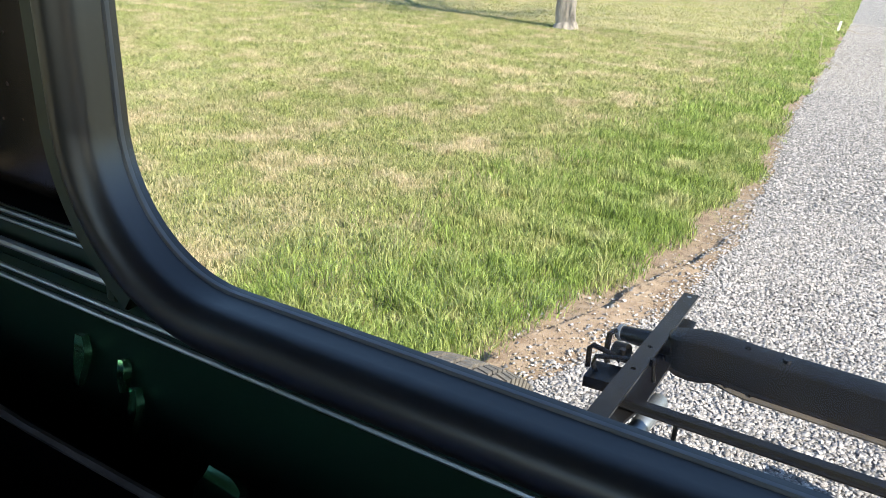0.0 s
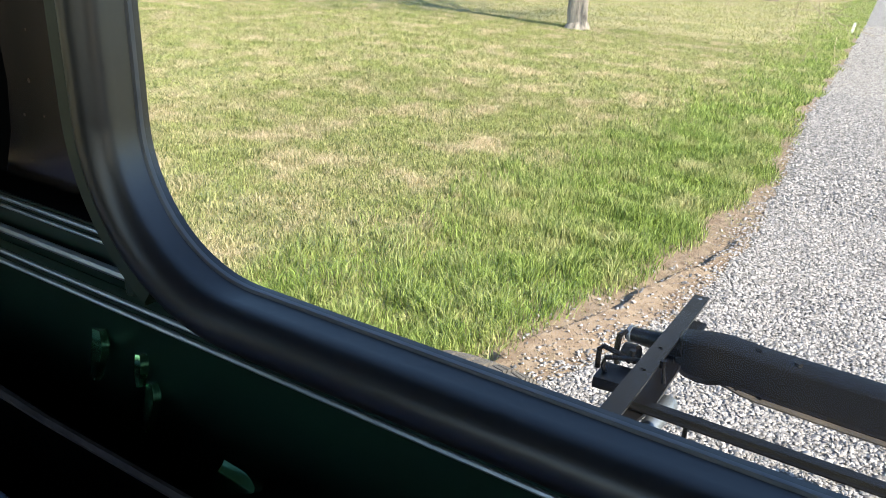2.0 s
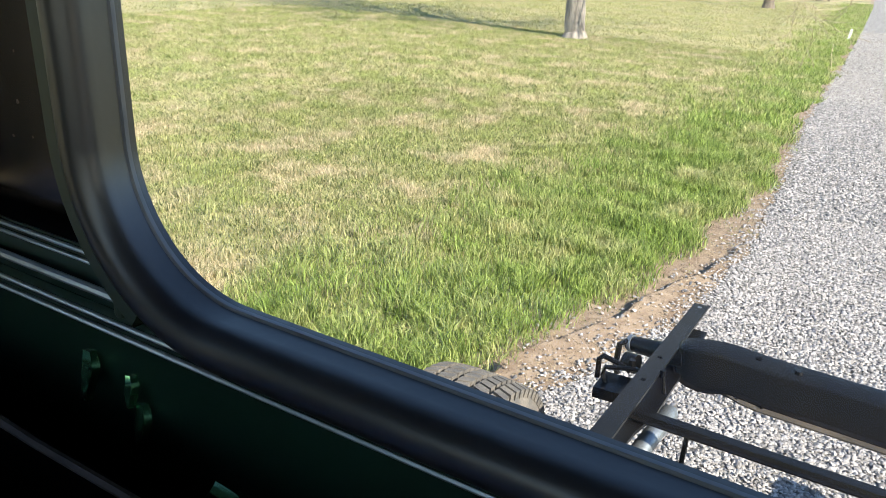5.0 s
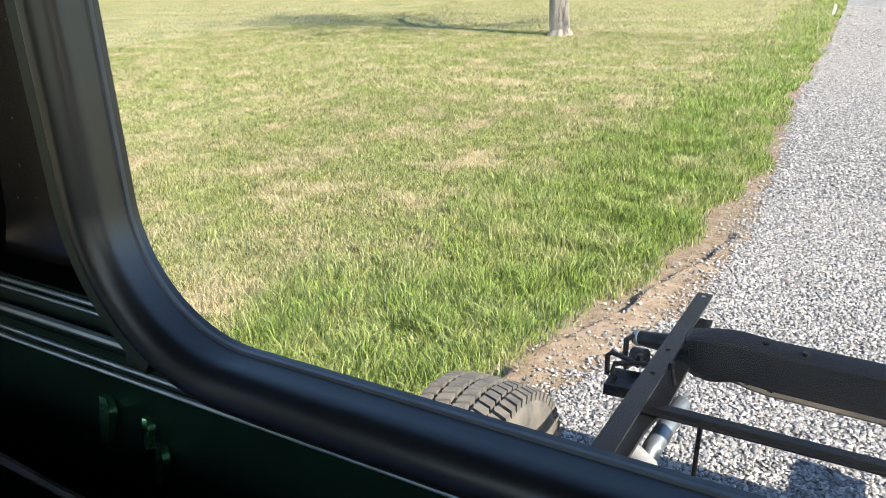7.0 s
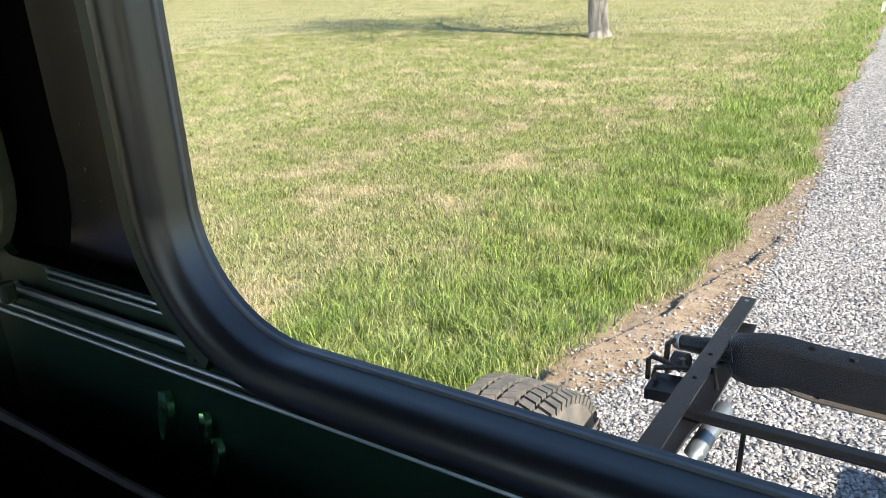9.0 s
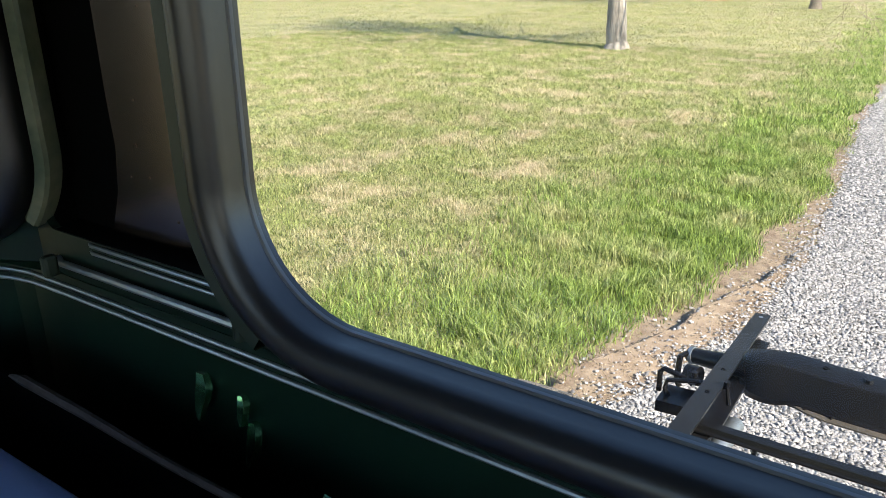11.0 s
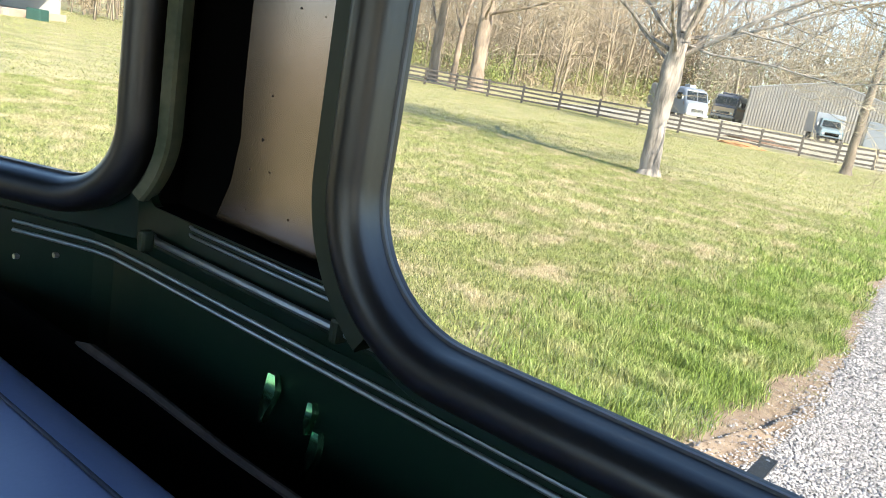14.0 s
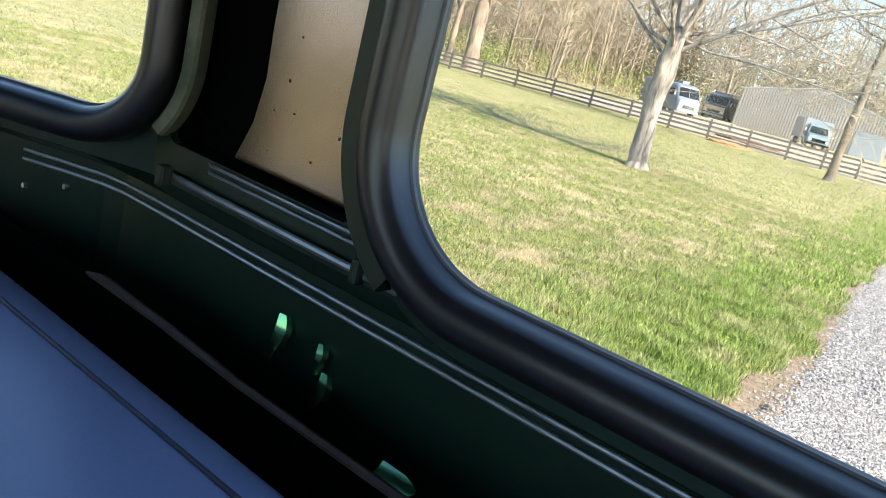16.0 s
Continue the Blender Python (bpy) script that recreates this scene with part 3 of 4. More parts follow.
def blade_material(name, green, dark, straw, patch, low, high):
    """Grass: each blade its own tint, with straw-coloured patches over the lawn."""
    m = bpy.data.materials.new(name)
    m.use_nodes = True
    n, l = m.node_tree.nodes, m.node_tree.links
    b = n["Principled BSDF"]
    b.inputs["Roughness"].default_value = 0.5
    b.inputs["Specular IOR Level"].default_value = 0.35
    geo, co, no, rng = n.new("ShaderNodeNewGeometry"), n.new("ShaderNodeTexCoord"), n.new("ShaderNodeTexNoise"), n.new("ShaderNodeMapRange")
    no.inputs["Scale"].default_value, no.inputs["Detail"].default_value, no.inputs["Roughness"].default_value = patch, 4, 0.65
    l.new(co.outputs["Object"], no.inputs["Vector"])
    add = n.new("ShaderNodeMath")
    add.operation = "MULTIPLY_ADD"
    add.inputs[1].default_value = 0.22
    l.new(geo.outputs["Random Per Island"], add.inputs[0])
    l.new(no.outputs["Fac"], add.inputs[2])
    rng.inputs["From Min"].default_value, rng.inputs["From Max"].default_value = low, high
    l.new(add.outputs[0], rng.inputs["Value"])
    tone, mix = n.new("ShaderNodeMix"), n.new("ShaderNodeMix")
    tone.data_type = mix.data_type = "RGBA"
    tone.inputs["A"].default_value, tone.inputs["B"].default_value = (*dark, 1), (*green, 1)
    l.new(geo.outputs["Random Per Island"], tone.inputs["Factor"])
    l.new(tone.outputs["Result"], mix.inputs["A"])
    mix.inputs["B"].default_value = (*straw, 1)
    l.new(rng.outputs["Result"], mix.inputs["Factor"])
    l.new(mix.outputs["Result"], b.inputs["Base Color"])
    tr, sh = n.new("ShaderNodeBsdfTranslucent"), n.new("ShaderNodeMixShader")
    l.new(mix.outputs["Result"], tr.inputs["Color"])
    sh.inputs[0].default_value = 0.35
    l.new(b.outputs[0], sh.inputs[1])
    l.new(tr.outputs[0], sh.inputs[2])
    l.new(sh.outputs[0], n["Material Output"].inputs["Surface"])
    return m


M_BLADE = blade_material("lawn_blades", (0.55, 0.59, 0.21), (0.042, 0.064, 0.016), (0.64, 0.52, 0.345), 1.4, 0.58, 0.80)
M_FAR = blade_material("far_lawn_blades", (0.52, 0.53, 0.19), (0.10, 0.12, 0.035), (0.50, 0.42, 0.26), 0.6, 0.55, 0.85)
M_LUSH = blade_material("lush_blades", (0.43, 0.56, 0.13), (0.035, 0.065, 0.012), (0.62, 0.53, 0.30), 1.5, 0.60, 0.92)

ground_ys = [-30, -4, 0, 2, 3, 4, 6, 8, 10, 15, 20, 30, 40, 50, 60, 80, 110, 160, 400, 2500]
sheet("ground", [-2500, -400, -120, -60, -30, -15, -8, -4, -2, 0, 4, 10, 30, 120, 400, 2500], ground_ys, ground_z, M_LAWN, "mown lawn with dry straw-coloured patches", "ground")
ys = [-4 + 0.06 * k for k in range(300)] + [14 + 1.0 * k for k in range(30)] + [45, 60, 90, 140]


def strip(name, left, right, lift, mat, label, cols=4):
    bm = bmesh.new()
    rows = []
    for y in ys:
        a, b = left(y), right(y)
        rows.append([bm.verts.new((a + (b - a) * k / cols, y, ground_z(0, y) + lift + float(lip(a + (b - a) * k / cols, y)))) for k in range(cols + 1)])
    for r, s in zip(rows, rows[1:]):
        for k in range(cols):
            bm.faces.new((r[k], r[k + 1], s[k + 1], s[k]))
    return tagged(part(name, bm, mat), label, name, kind="structure")


def wob(y, k):
    return 0.05 * noise.noise((y * 1.7, k, 0)) + 0.03 * noise.noise((y * 5.0, k, 3))


LIP = ((2.7, -1.10), (3.02, -0.955), (3.44, -0.81), (3.95, -0.675), (4.7, -0.475), (5.4, -0.36))


def lip(x, y):
    """The washed-out edge of the drive: a low step down into the dirt on the lawn's side."""
    line = np.interp(y, [p[0] for p in LIP], [p[1] for p in LIP]) + 0.022 * np.sin(y * 6.1) + 0.012 * np.sin(y * 14.7 + 1)
    tall = np.interp(y, [2.75, 3.0, 4.3, 4.9, 5.3], [0, 0.058, 0.055, 0.046, 0]) * (0.85 + 0.15 * np.sin(y * 7.3 + 0.8))
    d = x - line
    return tall * np.clip(d / 0.03, 0, 1) * np.clip((0.42 - d) / 0.38, 0, 1)


strip("verge", lambda y: edge_x(y) - 0.12 + wob(y, 1), lambda y: gravel_x(y) + 0.15, 0.005, M_DIRT, "bare dry dirt verge along the drive", 40)
strip("road", lambda y: gravel_x(y) + wob(y, 5), lambda y: gravel_x(y) + 4.2, 0.010, M_GRAVELBED, "pale crushed limestone gravel drive", 64)

rng = np.random.default_rng(7)
edge_np = lambda y: np.interp(y, [e[0] for e in EDGE], [e[1] for e in EDGE])


def stuff(name, verts, faces, mat, label, category):
    me = bpy.data.meshes.new(name)
    nf, k = faces.shape
    me.vertices.add(len(verts))
    me.vertices.foreach_set("co", np.ascontiguousarray(verts, dtype=np.float32).ravel())
    me.loops.add(nf * k)
    me.loops.foreach_set("vertex_index", np.ascontiguousarray(faces, dtype=np.int32).ravel())
    me.polygons.add(nf)
    me.polygons.foreach_set("loop_start", np.arange(0, nf * k, k, dtype=np.int32))
    me.update(calc_edges=True)
    me.validate()
    me.materials.append(mat)
    return tagged(new(name, me), label, category, kind="stuff")


def blades(count, x0, x1, y0, y1, keep, height, width, lean=0.5, clump=0.0, plain=False):
    """Single bent blades, scattered over a stretch of lawn; plain ones are one leaning triangle."""
    x, y = rng.uniform(x0, x1, count), rng.uniform(y0, y1, count)
    ok = keep(x, y)
    x, y = x[ok], y[ok]
    if clump:
        cell = 0.16
        hx, hy = np.floor(x / cell), np.floor(y / cell)
        jit = np.sin(hx * 12.9898 + hy * 78.233) * 43758.5453
        u = jit - np.floor(jit)
        size = 0.55 + clump * u
    else:
        size = np.ones(len(x))
    n = len(x)
    h = height * size * rng.uniform(0.5, 1.15, n)
    w = width * rng.uniform(0.6, 1.3, n)
    a = rng.uniform(0, 2 * np.pi, n)
    b = rng.uniform(0, 2 * np.pi, n)
    ln = lean * h * rng.uniform(0.2, 1.3, n)
    z = np.maximum(0, y - 40) * 0.018
    side = np.stack([np.cos(a), np.sin(a), 0 * a], 1) * (w / 2)[:, None]
    out = np.stack([np.cos(b), np.sin(b), 0 * b], 1)
    root = np.stack([x, y, z], 1)
    mid = root + out * (ln * 0.35)[:, None] + np.array([0, 0, 1]) * (h * 0.6)[:, None]
    tip = root + out * ln[:, None] + np.array([0, 0, 1]) * (h * np.clip(1.0 - 0.25 * lean, 0.3, 1))[:, None]
    if plain:
        return np.stack([root - side, root + side, tip], 1).reshape(-1, 3), (np.arange(n) * 3)[:, None] + [0, 1, 2]
    v = np.stack([root - side, root + side, mid + side * 0.8, mid - side * 0.8, tip], 1)
    base = (np.arange(n) * 5)[:, None]
    f = np.concatenate([base + [0, 1, 2], base + [0, 2, 3], base + [3, 2, 4]])
    return v.reshape(-1, 3), f


def joined(sets):
    vs, fs, k = [], [], 0
    for v, f in sets:
        vs.append(v)
        fs.append(f + k)
        k += len(v)
    return np.concatenate(vs), np.concatenate(fs)


def lush_edge(y):
    return np.interp(y, [2, 2.8, 4.7, 5.9, 7.7, 9.8, 16, 30], [-2.35, -2.27, -2.2, -2.0, -1.8, -1.65, -1.55, -1.9])


def fray(x, size):
    return rng.normal(0, size, len(x))


def wig(x, y):
    return 0.22 * np.sin(y * 2.3 + 1.3 * np.sin(x * 3)) + 0.14 * np.sin(y * 6.1 + x * 4)


lush = joined([
    blades(140000, -2.7, -0.35, 1.6, 9.0, lambda x, y: (x > lush_edge(y) + wig(x, y) + fray(x, 0.30)) & (x < edge_np(y) + 0.04 + 0.3 * wig(x, y) - np.abs(fray(x, 0.12))), 0.10, 0.0050, 0.75, 1.0),
    blades(75000, -2.7, -0.35, 9.0, 22.0, lambda x, y: (x > lush_edge(y) + wig(x, y) + fray(x, 0.35)) & (x < edge_np(y) + 0.3 * wig(x, y) - np.abs(fray(x, 0.10))), 0.09, 0.018, 0.75, 1.0, True),
    blades(60000, -4.6, -0.5, 22.0, 46.0, lambda x, y: (x > edge_np(y) - 1.1 + 0.4 * wig(x, y) + fray(x, 0.35)) & (x < edge_np(y) + 0.05), 0.075, 0.026, 0.8, 0.9, True),
    blades(2600, -1.3, -0.3, 2.6, 9.0, lambda x, y: (x > edge_np(y) - 0.05) & (x < edge_np(y) + 0.12) & (wig(x * 3, y * 2) > 0.12), 0.05, 0.006, 1.0, 0.8),
])
stuff("lush_grass", *lush, M_LUSH, "long lush green grass beside the gravel", "grass")
lawn = joined([
    blades(240000, -6.5, -1.4, 1.6, 9.0, lambda x, y: (x < lush_edge(y) + wig(x, y) + 0.25 + fray(x, 0.3)) & (x > -1.2 * y - 1.5), 0.054, 0.0052, 1.05, 1.0),
    blades(290000, -16.0, -1.2, 8.0, 18.0, lambda x, y: (x < lush_edge(y) + wig(x, y) + 0.25 + fray(x, 0.3)) & (y < 18) & ((y > 9) | (x < -6.5)), 0.060, 0.0135, 1.0, 1.0, True),
    blades(150000, -16.0, -6.0, 2.0, 8.5, lambda x, y: x < -6.0, 0.052, 0.0115, 1.1, 0.9, True),
    blades(22000, -1.4, -0.2, 2.2, 10.0, lambda x, y: (x > edge_np(y) - 0.15) & (x < edge_np(y) + 0.28) & (wig(x * 4, y * 3) > -0.1), 0.016, 0.0035, 3.2, 0.8),
])
stuff("lawn_grass", *lawn, M_BLADE, "short mown lawn, green mixed with dry straw", "grass")
far_lawn = joined([
    blades(260000, -75.0, -16.0, 2.0, 40.0, lambda x, y: (x < -16) & (x > -2.6 * y - 10), 0.062, 0.026, 1.1, 0.8, True),
    blades(340000, -45.0, -1.0, 14.0, 44.0, lambda x, y: (x < edge_np(y) - 0.1) & ((y > 18) & (x > -16) | (y > 40)), 0.058, 0.024, 1.1, 0.8, True),
])
stuff("far_lawn_grass", *far_lawn, M_FAR, "mown yellow-green lawn towards the fence", "grass")
M_YARD = material("dusty_yard", (0.22, 0.20, 0.13), 0.95, second=(0.40, 0.37, 0.30), scale=0.5, fine=4, amount=0.9, bump=0.3)
yard = sheet("yard", [-27, -20, -12, -4], [46.5, 52, 60, 70, 78], lambda x, y: ground_z(x, y) + 0.02, M_YARD, "dusty gravel yard behind the fence", "yard")


def stones(count, x0, x1, y0, y1, keep, size, rise=0.0):
    """Small angular stones: each a squashed and turned eight-sided lump with cut tips."""
    x, y = rng.uniform(x0, x1, count), rng.uniform(y0, y1, count)
    ok = keep(x, y)
    x, y = x[ok], y[ok]
    n = len(x)
    ico = np.array([(1, 0, 0.1), (-1, 0.1, 0), (0, 1, 0), (0.1, -1, 0), (0.5, 0.4, 0.8), (-0.4, -0.5, 0.8), (0, 0, -0.9)])
    fi = np.array([(0, 2, 4), (0, 4, 5), (0, 5, 3), (1, 5, 2), (2, 5, 4), (1, 3, 5)])
    v = ico[None] * rng.uniform(0.72, 1.25, (n, 7, 1))
    s = size * np.clip(rng.lognormal(0, 0.28, n), 0.55, 1.8)
    v = v * (s[:, None, None] * np.stack([np.ones(n), rng.uniform(0.55, 0.95, n), rng.uniform(0.4, 0.75, n)], 1)[:, None, :])
    a, b = rng.uniform(0, 2 * np.pi, n), rng.normal(0, 0.45, n)
    ca, sa, cb, sb = np.cos(a), np.sin(a), np.cos(b), np.sin(b)
    X = v[..., 0] * cb[:, None] + v[..., 2] * sb[:, None]
    Z = -v[..., 0] * sb[:, None] + v[..., 2] * cb[:, None]
    Y = v[..., 1]
    out = np.stack([X * ca[:, None] - Y * sa[:, None] + x[:, None], X * sa[:, None] + Y * ca[:, None] + y[:, None],
                    Z + (0.012 + 0.35 * s + lip(x, y))[:, None] + rise], -1)
    f = (np.arange(n) * 7)[:, None, None] + fi[None]
    return out.reshape(-1, 3), f.reshape(-1, 3)


gx = lambda y: edge_np(y) + np.interp(y, [e[0] for e in GRAVEL_IN], [e[1] for e in GRAVEL_IN])
gravel = joined([
    stones(150000, -1.1, 2.6, 1.2, 6.0, lambda x, y: (x > gx(y) + 0.10 * rng.normal(size=len(x))) & (x < 0.55 * y + 0.6), 0.0086),
    stones(110000, -0.9, 4.0, 6.0, 16.0, lambda x, y: (x > gx(y) + 0.06 * rng.normal(size=len(x))) & (x < 0.45 * y), 0.0112),
    stones(60000, -1.0, 7.0, 16.0, 27.0, lambda x, y: (x > gx(y)) & (x < 0.35 * y), 0.016),
    stones(5000, -1.2, -0.2, 2.2, 9.0, lambda x, y: (x > edge_np(y) - 0.05) & (x < gx(y)) & (rng.uniform(size=len(x)) < 0.22), 0.009),
])
M_CLOD = material("dry_clods", (0.12, 0.085, 0.055), 0.95, second=(0.36, 0.28, 0.19), scale=20, fine=120, amount=0.3, island=0.9)
stuff("dirt_clods", *stones(34000, -1.4, 0.1, 2.2, 10.0, lambda x, y: (x > edge_np(y) - 0.12) & (x < gx(y) + 0.08), 0.0048, -0.008), M_CLOD, "crumbled dry dirt along the verge", "dirt")
stuff("gravel", *gravel, M_STONE, "loose pale grey crushed limestone", "gravel")

# ---- trees ----
M_BARK = material("pale_grey_bark", (0.47, 0.40, 0.335), 0.9, second=(0.085, 0.077, 0.07), scale=7, fine=34, amount=1.0, bump=1.0, stretch=(1.0, 1.0, 0.16))
M_BARK_TAN = material("tan_bark", (0.34, 0.26, 0.19), 0.9, second=(0.13, 0.10, 0.075), scale=4, fine=26, amount=1.0, bump=1.0, stretch=(1.0, 1.0, 0.18))
M_BARK_BROWN = material("brown_bark", (0.20, 0.16, 0.115), 0.9, second=(0.09, 0.07, 0.055), scale=5, fine=30, amount=1.0, bump=1.0, stretch=(1.0, 1.0, 0.25))
M_TWIG = material("tan_twigs", (0.42, 0.35, 0.23), 0.85, second=(0.24, 0.19, 0.12), scale=1.5, fine=10, amount=0.8)
M_WOODBARK = material("woodland_bark", (0.42, 0.34, 0.24), 0.9, second=(0.20, 0.16, 0.115), scale=0.6, fine=6, amount=0.9, island=0.5)
M_SHRUB = material("spring_leaves", (0.28, 0.31, 0.07), 0.6, second=(0.14, 0.17, 0.045), scale=0.25, fine=3, amount=0.9, island=0.6)
M_LITTER = material("dry_thicket", (0.38, 0.30, 0.19), 0.9, second=(0.24, 0.185, 0.115), scale=0.3, fine=4, amount=0.9, island=0.5)


def bough(rnd, p, d, length, r, steps, curl, up):
    pts, rad, q = [p.copy()], [r], d.copy()
    for k in range(steps):
        q = (q + Vector((rnd.gauss(0, curl), rnd.gauss(0, curl), rnd.gauss(0, curl) + up))).normalized()
        p = p + q * (length / steps)
        pts.append(p.copy())
        rad.append(r * (1 - 0.72 * (k + 1) / steps))
    return pts, rad


def tree(seed, at, trunk_pts, trunk_r, limbs, label, spread=5.0, twig_level=3, flare=1.35, bark=None):
    """A bare spring tree: a tapered trunk with root flare, forked limbs, boughs and twigs."""
    rnd = random.Random(seed)
    t = thing("tree", label, "tree", at, group="bare lawn trees")
    bm = bmesh.new()
    pts = [Vector(p) for p in trunk_pts]
    radii = list(trunk_r)
    path, rads = [pts[0] + Vector((0, 0, -0.1)), pts[0] + Vector((0, 0, 0.04)), pts[0] + Vector((0, 0, 0.16))], [radii[0] * flare * 1.2, radii[0] * flare, radii[0] * 1.1]
    for i in range(len(pts) - 1):
        for k in range(1, 7):
            path.append(pts[i].lerp(pts[i + 1], k / 6))
            rads.append(radii[i] + (radii[i + 1] - radii[i]) * k / 6)
    tube(bm, path, rads, 22)
    for v in bm.verts:
        v.co += radii[0] * (0.22 * noise.noise_vector(v.co * 2.2) + 0.10 * noise.noise_vector(Vector((v.co.x * 14, v.co.y * 14, v.co.z * 3))))
    twigs = bmesh.new()
    top = pts[-1]
    low = pts[-2].lerp(pts[-1], 0.15)
    heads = [(top if i < 2 else top.lerp(low, (i * 0.37) % 1.0), Vector(d).normalized(), l, r) for i, (d, l, r) in enumerate(limbs)]

    def grow(p, d, length, r, level):
        steps = 6 if level < 2 else 4
        gp, gr = bough(rnd, p, d, length, r, steps, 0.13 + 0.04 * level, 0.05 if level < 2 else 0.02)
        tube(bm if level < 2 else twigs, gp, gr, 8 if level == 0 else (5 if level == 1 else 3), caps=level < 2)
        if level >= twig_level:
            return
        kids = (9, 8, 6)[min(level, 2)]
        for k in range(kids):
            f = 0.22 + 0.78 * (k + rnd.random()) / kids
            i = min(int(f * steps), steps - 1)
            q = gp[i].lerp(gp[i + 1], f * steps - i)
            base = (gp[i + 1] - gp[i]).normalized()
            side = Vector((rnd.gauss(0, 1), rnd.gauss(0, 1), rnd.gauss(0.1, 0.55))).normalized()
            grow(q, (base * 0.75 + side * 0.8).normalized(), length * rnd.uniform(0.38, 0.62), max(gr[i] * rnd.uniform(0.38, 0.55), 0.006), level + 1)

    for p, d, l, r in heads:
        grow(p, d, l, r, 0)
    part("trunk", bm, bark or M_BARK, t, "furrowed trunk and limbs", True)
    part("twigs", twigs, M_TWIG, t, "thin bare tan twigs")
    return t


tree(3, (-6.45, 17.0, 0), [(0, 0, 0), (-0.05, 0, 0.8), (-0.09, 0, 1.7), (-0.04, 0, 2.4), (0.0, 0, 3.3)], [0.225, 0.215, 0.215, 0.23, 0.20],
     [((0.25, 0.1, 1), 5.0, 0.16), ((-0.20, 0.2, 1), 5.0, 0.15), ((1.0, -0.15, 0.50), 6.0, 0.065), ((1.0, 0.5, 0.20), 6.5, 0.045), ((0.9, -0.5, 0.85), 5.5, 0.07), ((0.8, 0.3, 0.6), 5.5, 0.055), ((1.0, 0.1, 0.05), 5.0, 0.035),
      ((-1.0, -0.1, 0.40), 4.5, 0.05), ((-0.9, 0.6, 0.3), 4.8, 0.045), ((-0.7, 0, 0.8), 4.5, 0.05), ((0.3, -1, 0.5), 4.0, 0.05)], "bare maple tree with pale forked trunk on the lawn")
tree(5, (-5.30, 37.2, 0), [(0, 0, 0), (-0.02, 0, 1.5), (0.02, 0, 3.2), (0.1, 0, 5.5), (0.25, 0, 7.5)], [0.225, 0.185, 0.17, 0.15, 0.12],
     [((0.15, 0, 1), 5.0, 0.14), ((-1, 0, 0.10), 5.5, 0.05), ((-0.8, 0.3, 0.4), 5.5, 0.05), ((0.9, -0.2, 0.4), 4.5, 0.06), ((-0.9, -0.5, 0.10), 5.0, 0.04), ((-1, -0.2, 0.02), 4.5, 0.035)], "bare straight brown tree beside the drive", bark=M_BARK_BROWN)
tree(9, (-29.9, 42.9, 0), [(0, 0, 0), (-0.03, 0, 1.5), (-0.08, 0, 3.5), (-0.12, 0, 8.0)], [0.55, 0.48, 0.45, 0.36],
     [((0.1, 0, 1), 7.0, 0.24), ((0.7, 0, 0.8), 7.0, 0.18), ((1.0, -0.3, 0.25), 7.5, 0.12), ((1.0, 0.2, 0.05), 7.0, 0.09), ((-0.9, 0.2, 0.5), 6.0, 0.13), ((0.5, -0.9, 0.4), 6.0, 0.1)], "large bare tree by the plank fence", bark=M_BARK_TAN)
tree(11, (-35.2, 44.8, 0), [(0, 0, 0), (0.0, 0, 2.0), (0.05, 0, 6.0)], [0.42, 0.37, 0.30],
     [((0.1, 0, 1), 6.0, 0.2), ((0.8, 0, 0.7), 5.5, 0.12), ((-0.8, 0.3, 0.6), 5.0, 0.12)], "bare tree by the plank fence", bark=M_BARK_TAN)
tree(12, (-34.4, 46.2, 0), [(0, 0, 0), (0.1, 0, 1.6), (0.2, 0, 4.0)], [0.26, 0.23, 0.2],
     [((0.3, 0, 1), 5.0, 0.16), ((-0.6, 0.3, 0.7), 5.0, 0.1)], "bare tree by the plank fence", bark=M_BARK_TAN)

# ---- plank fence ----
M_PLANK = material("weathered_dark_board", (0.115, 0.10, 0.088), 0.9, second=(0.055, 0.048, 0.043), scale=3, fine=30, amount=0.9, bump=0.3)
fence = thing("fence", "weathered dark brown four-board plank fence", "fence", (0, 0, 0))
ratios = [-0.86, -0.80, -0.735, -0.67, -0.606, -0.540, -0.4756, -0.4136, -0.355, -0.300, -0.248, -0.199, -0.157, -0.117, -0.080]
posts = [(r * 47.5 / (1 - 0.27 * r), 47.5 + 0.27 * r * 47.5 / (1 - 0.27 * r)) for r in ratios]
rnd = random.Random(2)
for px, py in posts:
    gz = ground_z(px, py)
    ob = part("post", boxed(-0.065, 0.065, -0.065, 0.065, -0.1, 1.12 + rnd.uniform(-0.03, 0.04), 0.008), M_PLANK, fence)
    ob.matrix_world = pose(px, py, gz, rnd.uniform(-1.5, 1.5), rnd.uniform(-1.5, 1.5), 15)
for (ax, ay), (bx, by) in zip(posts, posts[1:]):
    for hh in (0.20, 0.46, 0.72, 0.98):
        a, b = Vector((ax, ay - 0.085, ground_z(ax, ay) + hh + rnd.uniform(-0.02, 0.02))), Vector((bx, by - 0.085, ground_z(bx, by) + hh + rnd.uniform(-0.02, 0.02)))
        d = b - a
        n = Vector((-d.y, d.x, 0)).normalized() * 0.014
        up = Vector((0, 0, 0.055))
        part("board", shape_bars([[p - n - up, p + n - up, p + n + up, p - n + up] for p in (a - d * 0.005, a + d * 0.5 + Vector((0, 0, rnd.uniform(-0.015, 0.01))), b + d * 0.005)]), M_PLANK, fence)

